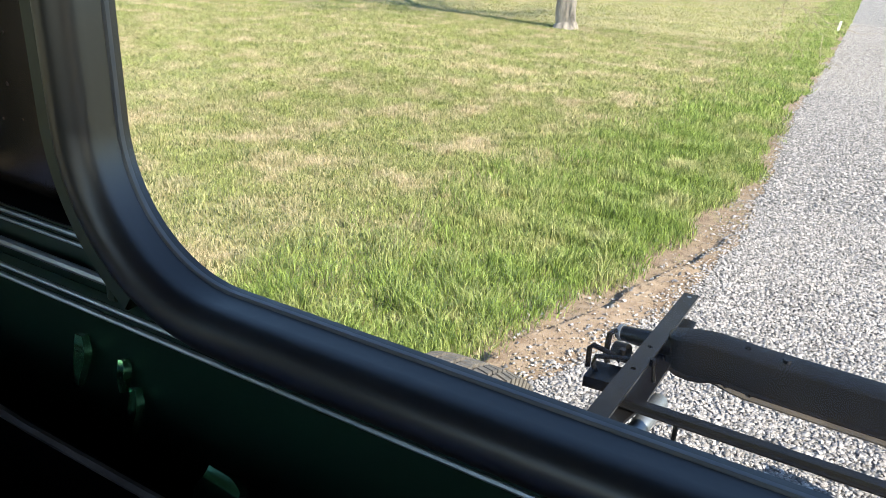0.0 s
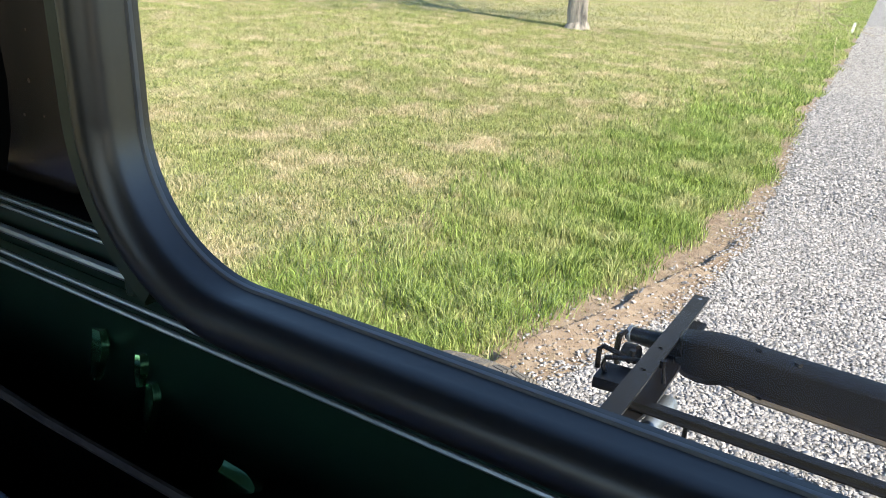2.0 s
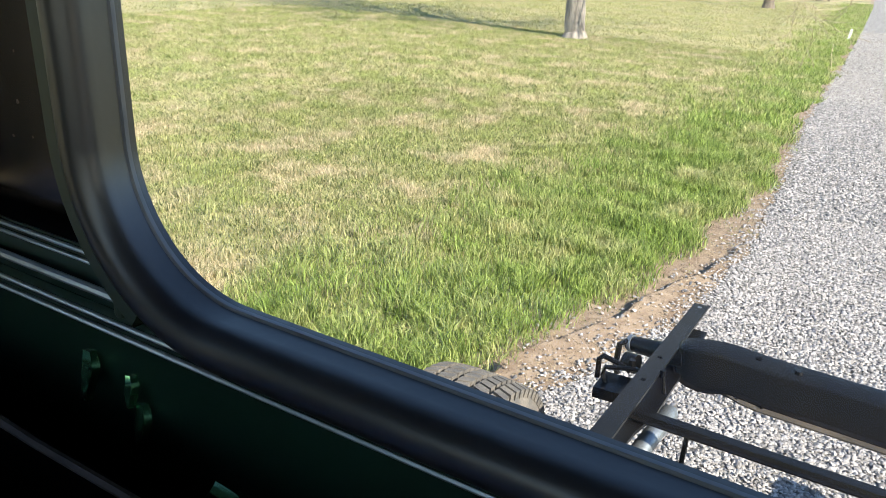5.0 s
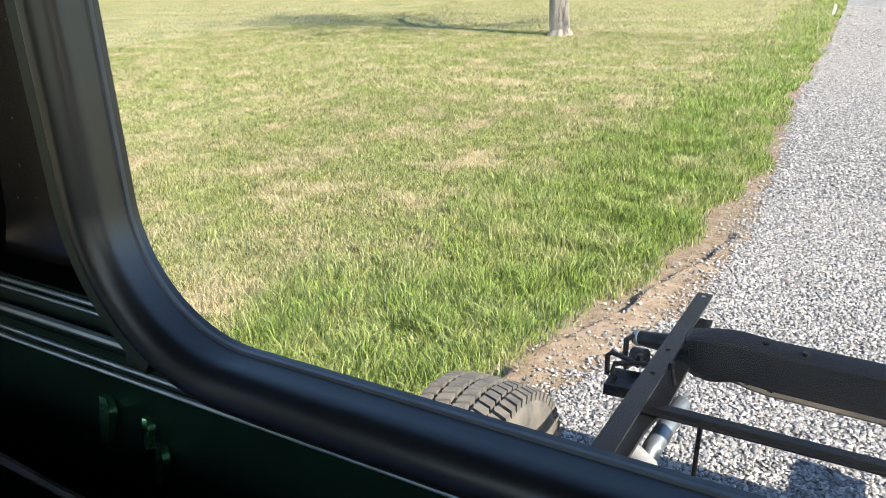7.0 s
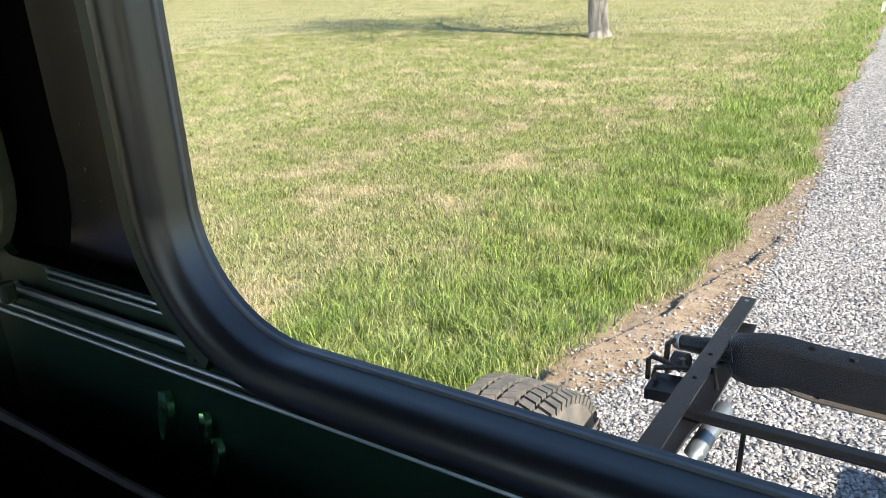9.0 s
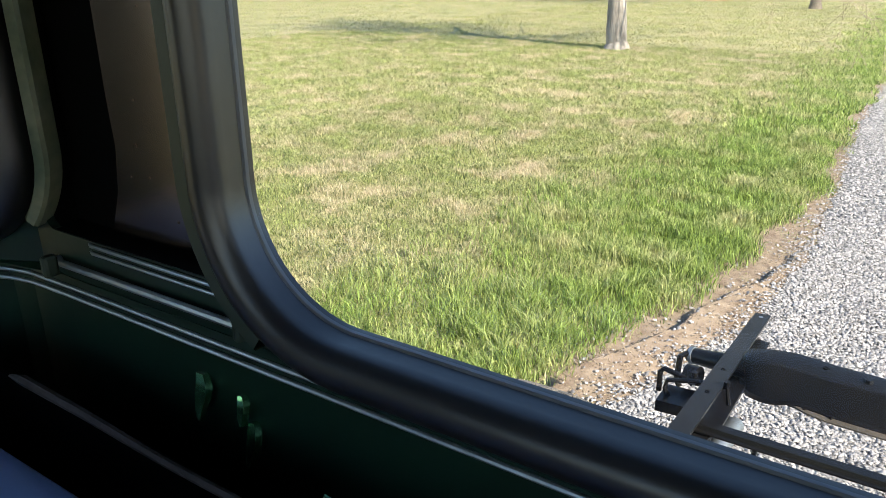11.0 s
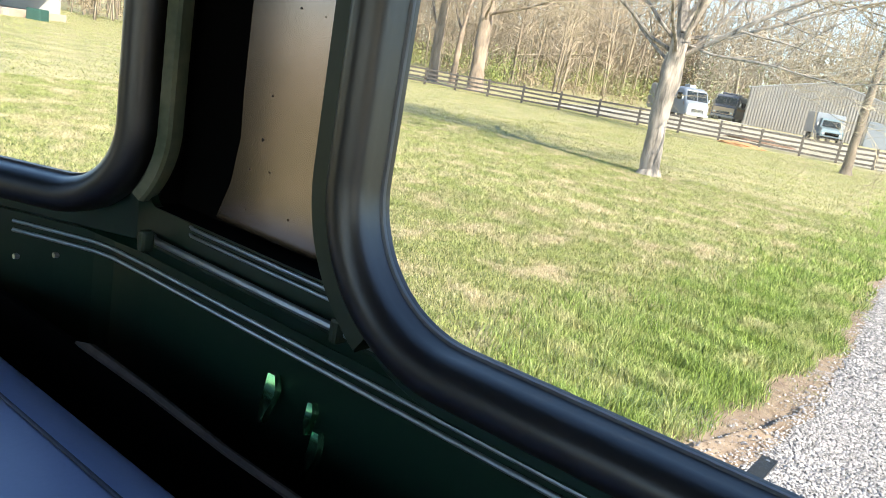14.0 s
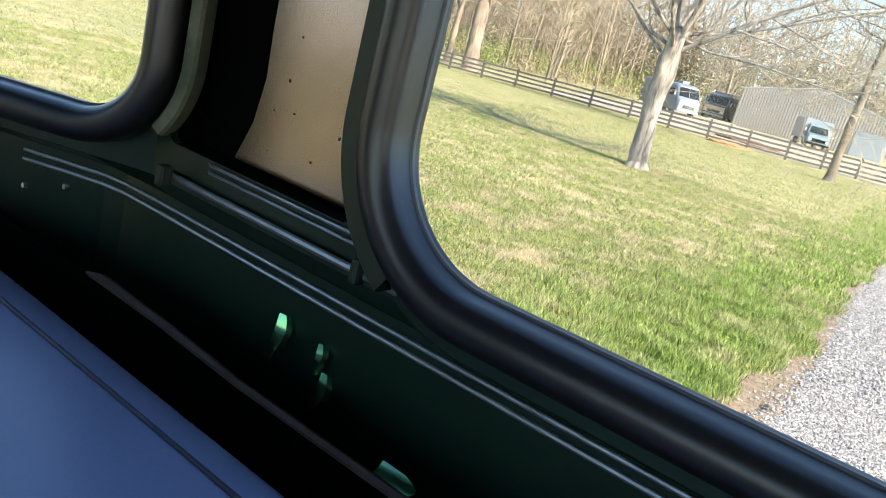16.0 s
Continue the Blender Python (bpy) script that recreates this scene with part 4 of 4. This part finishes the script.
# ---- parked vehicles ----
M_WHITE = material("white_vehicle_paint", (0.29, 0.285, 0.28), 0.35, second=(0.25, 0.25, 0.24), scale=1.5, amount=0.5, coat=0.3)
M_SILVER = material("faded_silver_paint", (0.20, 0.225, 0.26), 0.35, second=(0.13, 0.15, 0.175), scale=1.2, amount=0.5, coat=0.3)
M_NAVY = material("dark_blue_vehicle_paint", (0.035, 0.045, 0.075), 0.35, second=(0.07, 0.07, 0.09), scale=1.2, coat=0.3)
M_PALEBLUE = material("pale_blue_vehicle_paint", (0.13, 0.185, 0.21), 0.4, second=(0.09, 0.13, 0.15), scale=2, coat=0.2)
M_STRIPE = material("brown_stripe_paint", (0.16, 0.085, 0.05), 0.45, scale=2)
M_TANFRONT = material("tan_front_paint", (0.50, 0.36, 0.22), 0.45, second=(0.3, 0.22, 0.14), scale=2)
M_DARKGLASS = material("vehicle_glass", (0.025, 0.032, 0.036), 0.08, spec=0.8, amount=0.2)
M_CHROME = material("dull_chrome", (0.6, 0.6, 0.6), 0.25, metal=1.0, scale=4)
M_LAMP = material("headlamp_lens", (0.7, 0.7, 0.66), 0.15, scale=10)


def motorhome(name, label, at, rz, body, front, stripe, H, W, L, roof_unit):
    """A snub-nosed motorhome: long rounded body, raked split windscreen, grille, lamps, bumper and wheels. It faces -y."""
    t = thing(name, label, "motorhome", at, rz, group="parked motorhomes")
    w, z0 = W / 2, 0.42

    def section(y, top, half, bot):
        r = 0.28
        return [(-half, y, bot), (half, y, bot), (half * 1.02, y, bot + 0.5), (half, y, top - r), (half - r * 0.35, y, top - r * 0.35), (half - r, y, top),
                (-half + r, y, top), (-half + r * 0.35, y, top - r * 0.35), (-half, y, top - r), (-half * 1.02, y, bot + 0.5)]

    nose = [section(0.0, H * 0.52, w * 0.90, z0), section(0.12, H * 0.56, w * 0.98, z0), section(0.34, H * 0.60, w, z0 - 0.05), section(0.75, H * 0.93, w, z0 - 0.05), section(1.2, H, w, z0 - 0.05)]
    body_ob = part("body", shape_bars(nose + [section(L - 0.3, H, w, z0 - 0.05), section(L, H * 0.94, w * 0.93, z0 + 0.1)]), body, t, "", True)
    part("front_panel", shape_bars([[(-w * 0.88, y, z0 + 0.25), (w * 0.88, y, z0 + 0.25), (w * 0.86, y + 0.02, H * 0.50), (-w * 0.86, y + 0.02, H * 0.50)] for y in (-0.03, 0.03)]), front, t)
    for s in (-1, 1):
        scr = bmesh.new()
        vs = [scr.verts.new(p) for p in ((s * 0.03, 0.30, H * 0.605), (s * w * 0.90, 0.34, H * 0.605), (s * w * 0.84, 0.70, H * 0.895), (s * 0.03, 0.66, H * 0.895))]
        scr.faces.new(vs if s > 0 else vs[::-1])
        bmesh.ops.solidify(scr, geom=list(scr.faces), thickness=0.03)
        part("windscreen", scr, M_DARKGLASS, t)
        part("headlamp", tube(bmesh.new(), [(s * w * 0.70, -0.06, z0 + 0.44), (s * w * 0.70, -0.02, z0 + 0.44)], 0.11, 14), M_LAMP, t)
        part("side_window", boxed(s * w - 0.02, s * w + 0.02, 1.1, 1.9, H * 0.58, H * 0.80, 0.01), M_DARKGLASS, t)
        for y in (2.6, 4.0):
            part("side_window", boxed(s * w - 0.015, s * w + 0.02, y, y + 0.95, H * 0.58, H * 0.78, 0.01), M_DARKGLASS, t)
        part("stripe", boxed(s * w * 1.0 - 0.01, s * w * 1.02 + 0.012, 0.5, L - 0.4, H * 0.44, H * 0.53), stripe, t)
        part("mirror", boxed(s * (w + 0.18) - 0.07, s * (w + 0.18) + 0.07, 0.62, 0.68, H * 0.60, H * 0.72, 0.01), M_CHROME, t)
        for y in (0.95, L - 1.6):
            part("wheel", tube(bmesh.new(), [(s * (w - 0.24), y, 0.36), (s * (w - 0.02), y, 0.36)], 0.36, 18), M_TYRE, t, "black tyre")
    grille = part("grille", boxed(-w * 0.52, w * 0.52, -0.045, -0.02, z0 + 0.30, z0 + 0.56), M_BLACK, t)
    for k in range(4):
        z = z0 + 0.33 + 0.065 * k
        part("slat", boxed(-w * 0.50, w * 0.50, -0.055, -0.045, z, z + 0.02), M_CHROME, grille)
    part("bumper", boxed(-w * 0.96, w * 0.96, -0.16, 0.04, z0 - 0.06, z0 + 0.14, 0.03), M_CHROME if roof_unit else M_WHITE, t)
    if roof_unit:
        part("roof_unit", boxed(-0.35, 0.35, 1.6, 2.5, H - 0.01, H + 0.26, 0.06), M_WHITE, t, "white roof air conditioner")
    else:
        part("roof_cover", boxed(-0.8, 0.8, 1.6, 4.4, H - 0.01, H + 0.20, 0.08), M_NAVY, t, "dark folded roof cover")
    return t


motorhome("motorhome", "white and silver motorhome with brown side stripe", (-22.45, 66.7, 0.47), 50, M_SILVER, M_WHITE, M_STRIPE, 2.75, 2.3, 7.4, True)
motorhome("motorhome", "dark blue motorhome with a tan front", (-24.9, 82.0, 0.74), 6, M_NAVY, M_TANFRONT, M_STRIPE, 2.75, 2.5, 6.4, False)


def box_truck(at, rz):
    """An old pale blue cab with a white box body behind. It faces -y."""
    t = thing("box_truck", "old pale blue truck with pale grey box body", "truck", at, rz)
    part("box_body", boxed(-1.15, 1.15, 1.6, 5.2, 0.75, 2.55, 0.05), M_SILVER, t, "pale grey box body")
    part("cab", shape_bars([[(-0.85, y, zb), (0.85, y, zb), (0.92, y, zb + 0.45), (hw, y, zt), (-hw, y, zt), (-0.92, y, zb + 0.45)]
                            for y, zb, zt, hw in ((0.0, 0.55, 1.12, 0.82), (0.1, 0.5, 1.25, 0.86), (0.75, 0.5, 1.38, 0.88), (1.05, 0.5, 2.02, 0.76), (1.25, 0.5, 2.12, 0.74), (1.65, 0.5, 2.12, 0.74))]), M_PALEBLUE, t, "pale blue faded cab", True)
    scr = bmesh.new()
    scr.faces.new([scr.verts.new(p) for p in ((-0.76, 0.72, 1.42), (0.76, 0.72, 1.42), (0.68, 0.99, 1.96), (-0.68, 0.99, 1.96))])
    bmesh.ops.solidify(scr, geom=list(scr.faces), thickness=0.03)
    part("windscreen", scr, M_DARKGLASS, t)
    part("grille", boxed(-0.55, 0.55, -0.04, 0.02, 0.72, 0.98), M_BLACK, t)
    part("bumper", boxed(-0.95, 0.95, -0.16, -0.02, 0.45, 0.62, 0.03), M_STEEL, t)
    for s in (-1, 1):
        part("headlamp", tube(bmesh.new(), [(s * 0.70, -0.05, 0.86), (s * 0.70, 0.01, 0.86)], 0.10, 12), M_LAMP, t)
        part("mirror", boxed(s * 1.08 - 0.08, s * 1.08 + 0.08, 0.95, 1.0, 1.45, 1.75, 0.01), M_WHITE, t)
        for y in (0.75, 4.2):
            part("wheel", tube(bmesh.new(), [(s * 0.72, y, 0.38), (s * 0.98, y, 0.38)], 0.38, 16), M_TYRE, t, "black tyre")
    return t


box_truck((-12.05, 70.6, 0.55), 24)

# ---- ribbed metal shed ----
M_SHED = material("pale_ribbed_steel", (0.31, 0.285, 0.26), 0.55, second=(0.23, 0.21, 0.19), scale=0.8, fine=8, amount=0.6)
M_SHEDROOF = material("grey_steel_roof", (0.40, 0.40, 0.41), 0.5, second=(0.28, 0.28, 0.28), scale=0.8)
shed = thing("shed", "pale ribbed steel shed with a low gable roof", "shed", (-22.3, 80.6, 0.72), 13)
SW, SE, SP, SL = 14.5, 3.85, 5.5, 16.0


def shed_top(u):
    return SE + (SP - SE) * (1 - abs(u - SW / 2) / (SW / 2))


part("wall", shape_bars([[(0, y, -0.3), (SW, y, -0.3), (SW, y, SE), (SW / 2, y, SP), (0, y, SE)] for y in (0.0, 0.12)]), M_SHED, shed)
part("wall", boxed(0, 0.12, 0.12, SL, -0.3, SE), M_SHED, shed)
part("wall", boxed(SW - 0.12, SW, 0.12, SL, -0.3, SE), M_SHED, shed)
for k in range(60):
    u = 0.2 + k * 0.275
    if u > SW - 0.1:
        break
    part("rib", shape_bars([[(u - 0.08, 0.0, z), (u - 0.062, -0.13, z), (u + 0.055, -0.13, z), (u + 0.08, 0.0, z)] for z in (-0.2, shed_top(u) - 0.03)]), M_SHED, shed)
for s in (0, 1):
    a, b = (-0.25, SE - 0.06) if s == 0 else (SW / 2, SP + 0.02), (SW / 2, SP + 0.02) if s == 0 else (SW + 0.25, SE - 0.06)
    part("roof", shape_bars([[(a[0], y, a[1]), (b[0], y, b[1]), (b[0], y, b[1] + 0.08), (a[0], y, a[1] + 0.08)] for y in (-0.2, SL + 0.2)]), M_SHEDROOF, shed)
part("door", boxed(11.3, 14.2, -0.20, -0.14, -0.1, 2.5, 0.02), M_SILVER, shed, "pale grey sliding door")

# ---- marker stake at the drive's edge ----
M_STAKE = material("pale_stake_paint", (0.62, 0.66, 0.58), 0.6, second=(0.45, 0.5, 0.42), scale=20)
stake = part("marker_stake", shape_bars([[(-w, -0.012, z), (w, -0.012, z), (w, 0.012, z), (-w, 0.012, z)] for z, w in ((-0.05, 0.020), (0.14, 0.035), (0.22, 0.040), (0.30, 0.022))]), M_STAKE)
stake.matrix_world = pose(-1.10, 23.6, 0, 4, 6, 20)
tagged(stake, "short pale marker stake standing in the grass by the drive", "stake")

# ---- picnic table, straw heap, log ----
M_OLDWHITE = material("weathered_white_boards", (0.50, 0.48, 0.45), 0.8, second=(0.4, 0.38, 0.34), scale=3)
table = thing("picnic_table", "weathered white wooden picnic table", "table", (-16.7, 58.0, 0.33), 8)
for k in range(4):
    part("top_board", boxed(-1.0, 1.0, -0.36 + 0.18 * k, -0.20 + 0.18 * k, 0.72, 0.76), M_OLDWHITE, table)
for s in (-1, 1):
    part("bench_board", boxed(-1.0, 1.0, s * 0.68 - 0.13, s * 0.68 + 0.13, 0.42, 0.46), M_OLDWHITE, table)
    part("cross_beam", boxed(s * 0.7 - 0.03, s * 0.7 + 0.03, -0.75, 0.75, 0.36, 0.42), M_PLANK, table)
    for q in (-1, 1):
        part("leg", tube(bmesh.new(), [(s * 0.74, q * 0.55, 0), (s * 0.74, q * 0.25, 0.72)], 0.04, 4), M_PLANK, table)


def heap(name, at, rx, ry, h, mat, label, seed):
    bm = bmesh.new()
    bmesh.ops.create_icosphere(bm, subdivisions=4, radius=1)
    for v in bm.verts:
        k = 1 + 0.28 * noise.noise(v.co * 2.2 + Vector((seed, 0, 0))) + 0.12 * noise.noise(v.co * 7)
        v.co = Vector((v.co.x * rx * k, v.co.y * ry * k, max(v.co.z, -0.1) * h * k))
    ob = part(name, bm, mat, None, "", True)
    ob.matrix_world = pose(*at)
    return tagged(ob, label, "heap")


M_MULCH = material("orange_mulch", (0.42, 0.22, 0.10), 0.95, second=(0.25, 0.13, 0.06), scale=5, fine=40, bump=0.6)
M_LOG = material("rotten_log", (0.16, 0.09, 0.06), 0.95, second=(0.28, 0.2, 0.14), scale=3, fine=20, bump=0.6)
heap("mulch_heap", (-11.6, 43.0, 0.05), 1.25, 0.45, 0.22, M_MULCH, "low heap of orange wood mulch by the fence", 4)
heap("soil_heap", (-12.6, 50.5, 0.18), 2.2, 0.7, 0.30, M_LOG, "low dark brown soil heap behind the fence", 8)

# ---- house porch across the lawn ----
M_BRICK = material("porch_brick", (0.40, 0.27, 0.20), 0.9, second=(0.5, 0.4, 0.32), scale=4, fine=20)
M_CONC = material("porch_concrete", (0.27, 0.235, 0.20), 0.9, second=(0.19, 0.17, 0.14), scale=2)
M_GREENBOX = material("green_utility_paint", (0.03, 0.085, 0.068), 0.5, scale=4)
M_SIDING = material("white_house_siding", (0.40, 0.39, 0.37), 0.7, scale=1)
porch = thing("porch", "low concrete porch with brick edge and dark railing", "porch", (-47.0, 17.6, 0), 30)
part("slab", boxed(-5, 3.2, -1.0, 4, -0.1, 0.34, 0.03), M_CONC, porch)
part("brick_edge", boxed(3.2, 3.55, -1.0, 4, -0.1, 0.40, 0.02), M_BRICK, porch)
for x in (-2.5, -1.2, 0.1, 1.4, 2.7):
    part("rail_post", boxed(x - 0.04, x + 0.04, -0.85, -0.77, 0.34, 1.5), M_BLACK, porch)
part("top_rail", boxed(-2.5, 2.7, -0.86, -0.76, 1.42, 1.50), M_BLACK, porch)
part("column", boxed(0.6, 0.9, 0.2, 0.5, 0.34, 2.9, 0.03), M_SIDING, porch)
part("roof", boxed(-6, 4, -1.4, 5, 2.9, 3.1), M_SHEDROOF, porch)
part("house_wall", boxed(-6, 3, 4, 4.2, 0, 2.9), M_SIDING, porch)
cab_box = part("utility_box", boxed(-0.45, 0.45, -0.35, 0.35, -0.05, 0.60, 0.05), M_GREENBOX)
cab_box.matrix_world = pose(-43.2, 19.9, 0, 0, 0, 25)
tagged(cab_box, "green metal utility box beside the porch", "utility box")

# ---- woodland and thicket in the distance ----
wrng = np.random.default_rng(21)


def sticks(p, q, r0, r1):
    """Three-sided tapered sticks from p to q."""
    d = q - p
    d = d / np.linalg.norm(d, axis=1, keepdims=True)
    a = np.cross(d, np.where(np.abs(d[:, 2:3]) < 0.9, [[0, 0, 1.0]], [[1.0, 0, 0]]))
    a = a / np.linalg.norm(a, axis=1, keepdims=True)
    b = np.cross(d, a)
    vs = []
    for base, r in ((p, r0), (q, r1)):
        for k in range(3):
            t = 2 * np.pi * k / 3
            vs.append(base + r[:, None] * (np.cos(t) * a + np.sin(t) * b))
    v = np.stack(vs, 1)
    n = (np.arange(len(p)) * 6)[:, None]
    f = np.concatenate([n + [0, 1, 4, 3], n + [1, 2, 5, 4], n + [2, 0, 3, 5]])
    return v.reshape(-1, 3), f


def wood_stand(count, x0, x1, y0, y1, h0, h1, keep):
    x, y = wrng.uniform(x0, x1, count), wrng.uniform(y0, y1, count)
    ok = keep(x, y)
    x, y = x[ok], y[ok]
    n = len(x)
    z = np.maximum(0, y - 40) * 0.018 - 0.1
    h = wrng.uniform(h0, h1, n)
    r = h * wrng.uniform(0.006, 0.014, n)
    root = np.stack([x, y, z], 1)
    lean = np.stack([wrng.normal(0, 0.06, n), wrng.normal(0, 0.06, n), np.ones(n)], 1)
    top = root + lean * h[:, None]
    sets = [sticks(root, top, r, r * 0.25)]
    for level in range(26):
        f = wrng.uniform(0.15, 1.0, n)[:, None]
        p = root + (top - root) * f
        d = np.stack([wrng.normal(0, 0.8, n), wrng.normal(0, 0.8, n), wrng.uniform(0.1, 1.3, n)], 1)
        q = p + d * (h * wrng.uniform(0.10, 0.22, n))[:, None]
        sets.append(sticks(p, q, r * 0.33, r * 0.10))
        m = p + (q - p) * 0.5
        d2 = d + wrng.normal(0, 0.9, (n, 3))
        sets.append(sticks(m, m + d2 * (h * 0.08)[:, None], r * 0.16, r * 0.05))
    return joined(sets)


woods = joined([
    wood_stand(620, -95, 25, 92, 135, 11, 20, lambda x, y: ((x < -24) | (y > 102)) & (x < -0.04 * y - 1)),
    wood_stand(260, -120, -30, 62, 92, 9, 17, lambda x, y: (x < -34) & (x < -y * 0.42)),
    wood_stand(120, -130, -48, 30, 62, 9, 16, lambda x, y: x < -y * 0.85 - 18),
])
stuff("woodland", *woods, M_WOODBARK, "bare tan spring woodland behind the fence", "woodland")


def leaf_cloud(count, x0, x1, y0, y1, keep, hmax, size, bunch):
    cx, cy = wrng.uniform(x0, x1, count), wrng.uniform(y0, y1, count)
    ok = keep(cx, cy)
    cx, cy = cx[ok], cy[ok]
    n = len(cx)
    hh = hmax * wrng.uniform(0.3, 1.0, n)
    c = np.repeat(np.stack([cx, cy, np.maximum(0, cy - 40) * 0.018 + hh * 0.5], 1), bunch, 0)
    s = np.repeat(hh, bunch)
    g = wrng.normal(0, 1, (n * bunch, 3)) * np.stack([s * 0.30, s * 0.30, s * 0.24], 1)
    p = c + g
    a, b = wrng.normal(0, 1, (len(p), 3)), wrng.normal(0, 1, (len(p), 3))
    a = a / np.linalg.norm(a, axis=1, keepdims=True) * size
    b = b / np.linalg.norm(b, axis=1, keepdims=True) * size
    v = np.stack([p - a, p + b * 0.6, p + a, p - b * 0.6], 1)
    f = (np.arange(len(p)) * 4)[:, None] + [0, 1, 2, 3]
    return v.reshape(-1, 3), f


behind = lambda x, y: (x < -0.25 * y - 6) & ((y > 84) | (x < -36) | (y > 60) & (x < -0.42 * y))
stuff("shrubs", *joined([
    leaf_cloud(230, -100, -10, 56, 96, lambda x, y: behind(x, y), 4.0, 0.10, 130),
    leaf_cloud(120, -90, 10, 95, 120, lambda x, y: x < -0.03 * y, 9.0, 0.16, 130),
]), M_SHRUB, "young yellow-green leaves of woodland shrubs", "shrubs")
stuff("thicket", *joined([
    leaf_cloud(330, -110, -8, 58, 110, lambda x, y: behind(x, y), 3.4, 0.11, 110),
    leaf_cloud(420, -120, 15, 98, 140, lambda x, y: x < -0.03 * y, 17.0, 0.22, 170),
    leaf_cloud(60, -110, -48, 30, 60, lambda x, y: x < -y * 0.85 - 20, 3.0, 0.11, 110),
]), M_LITTER, "dense dry tan thicket under the trees", "thicket")
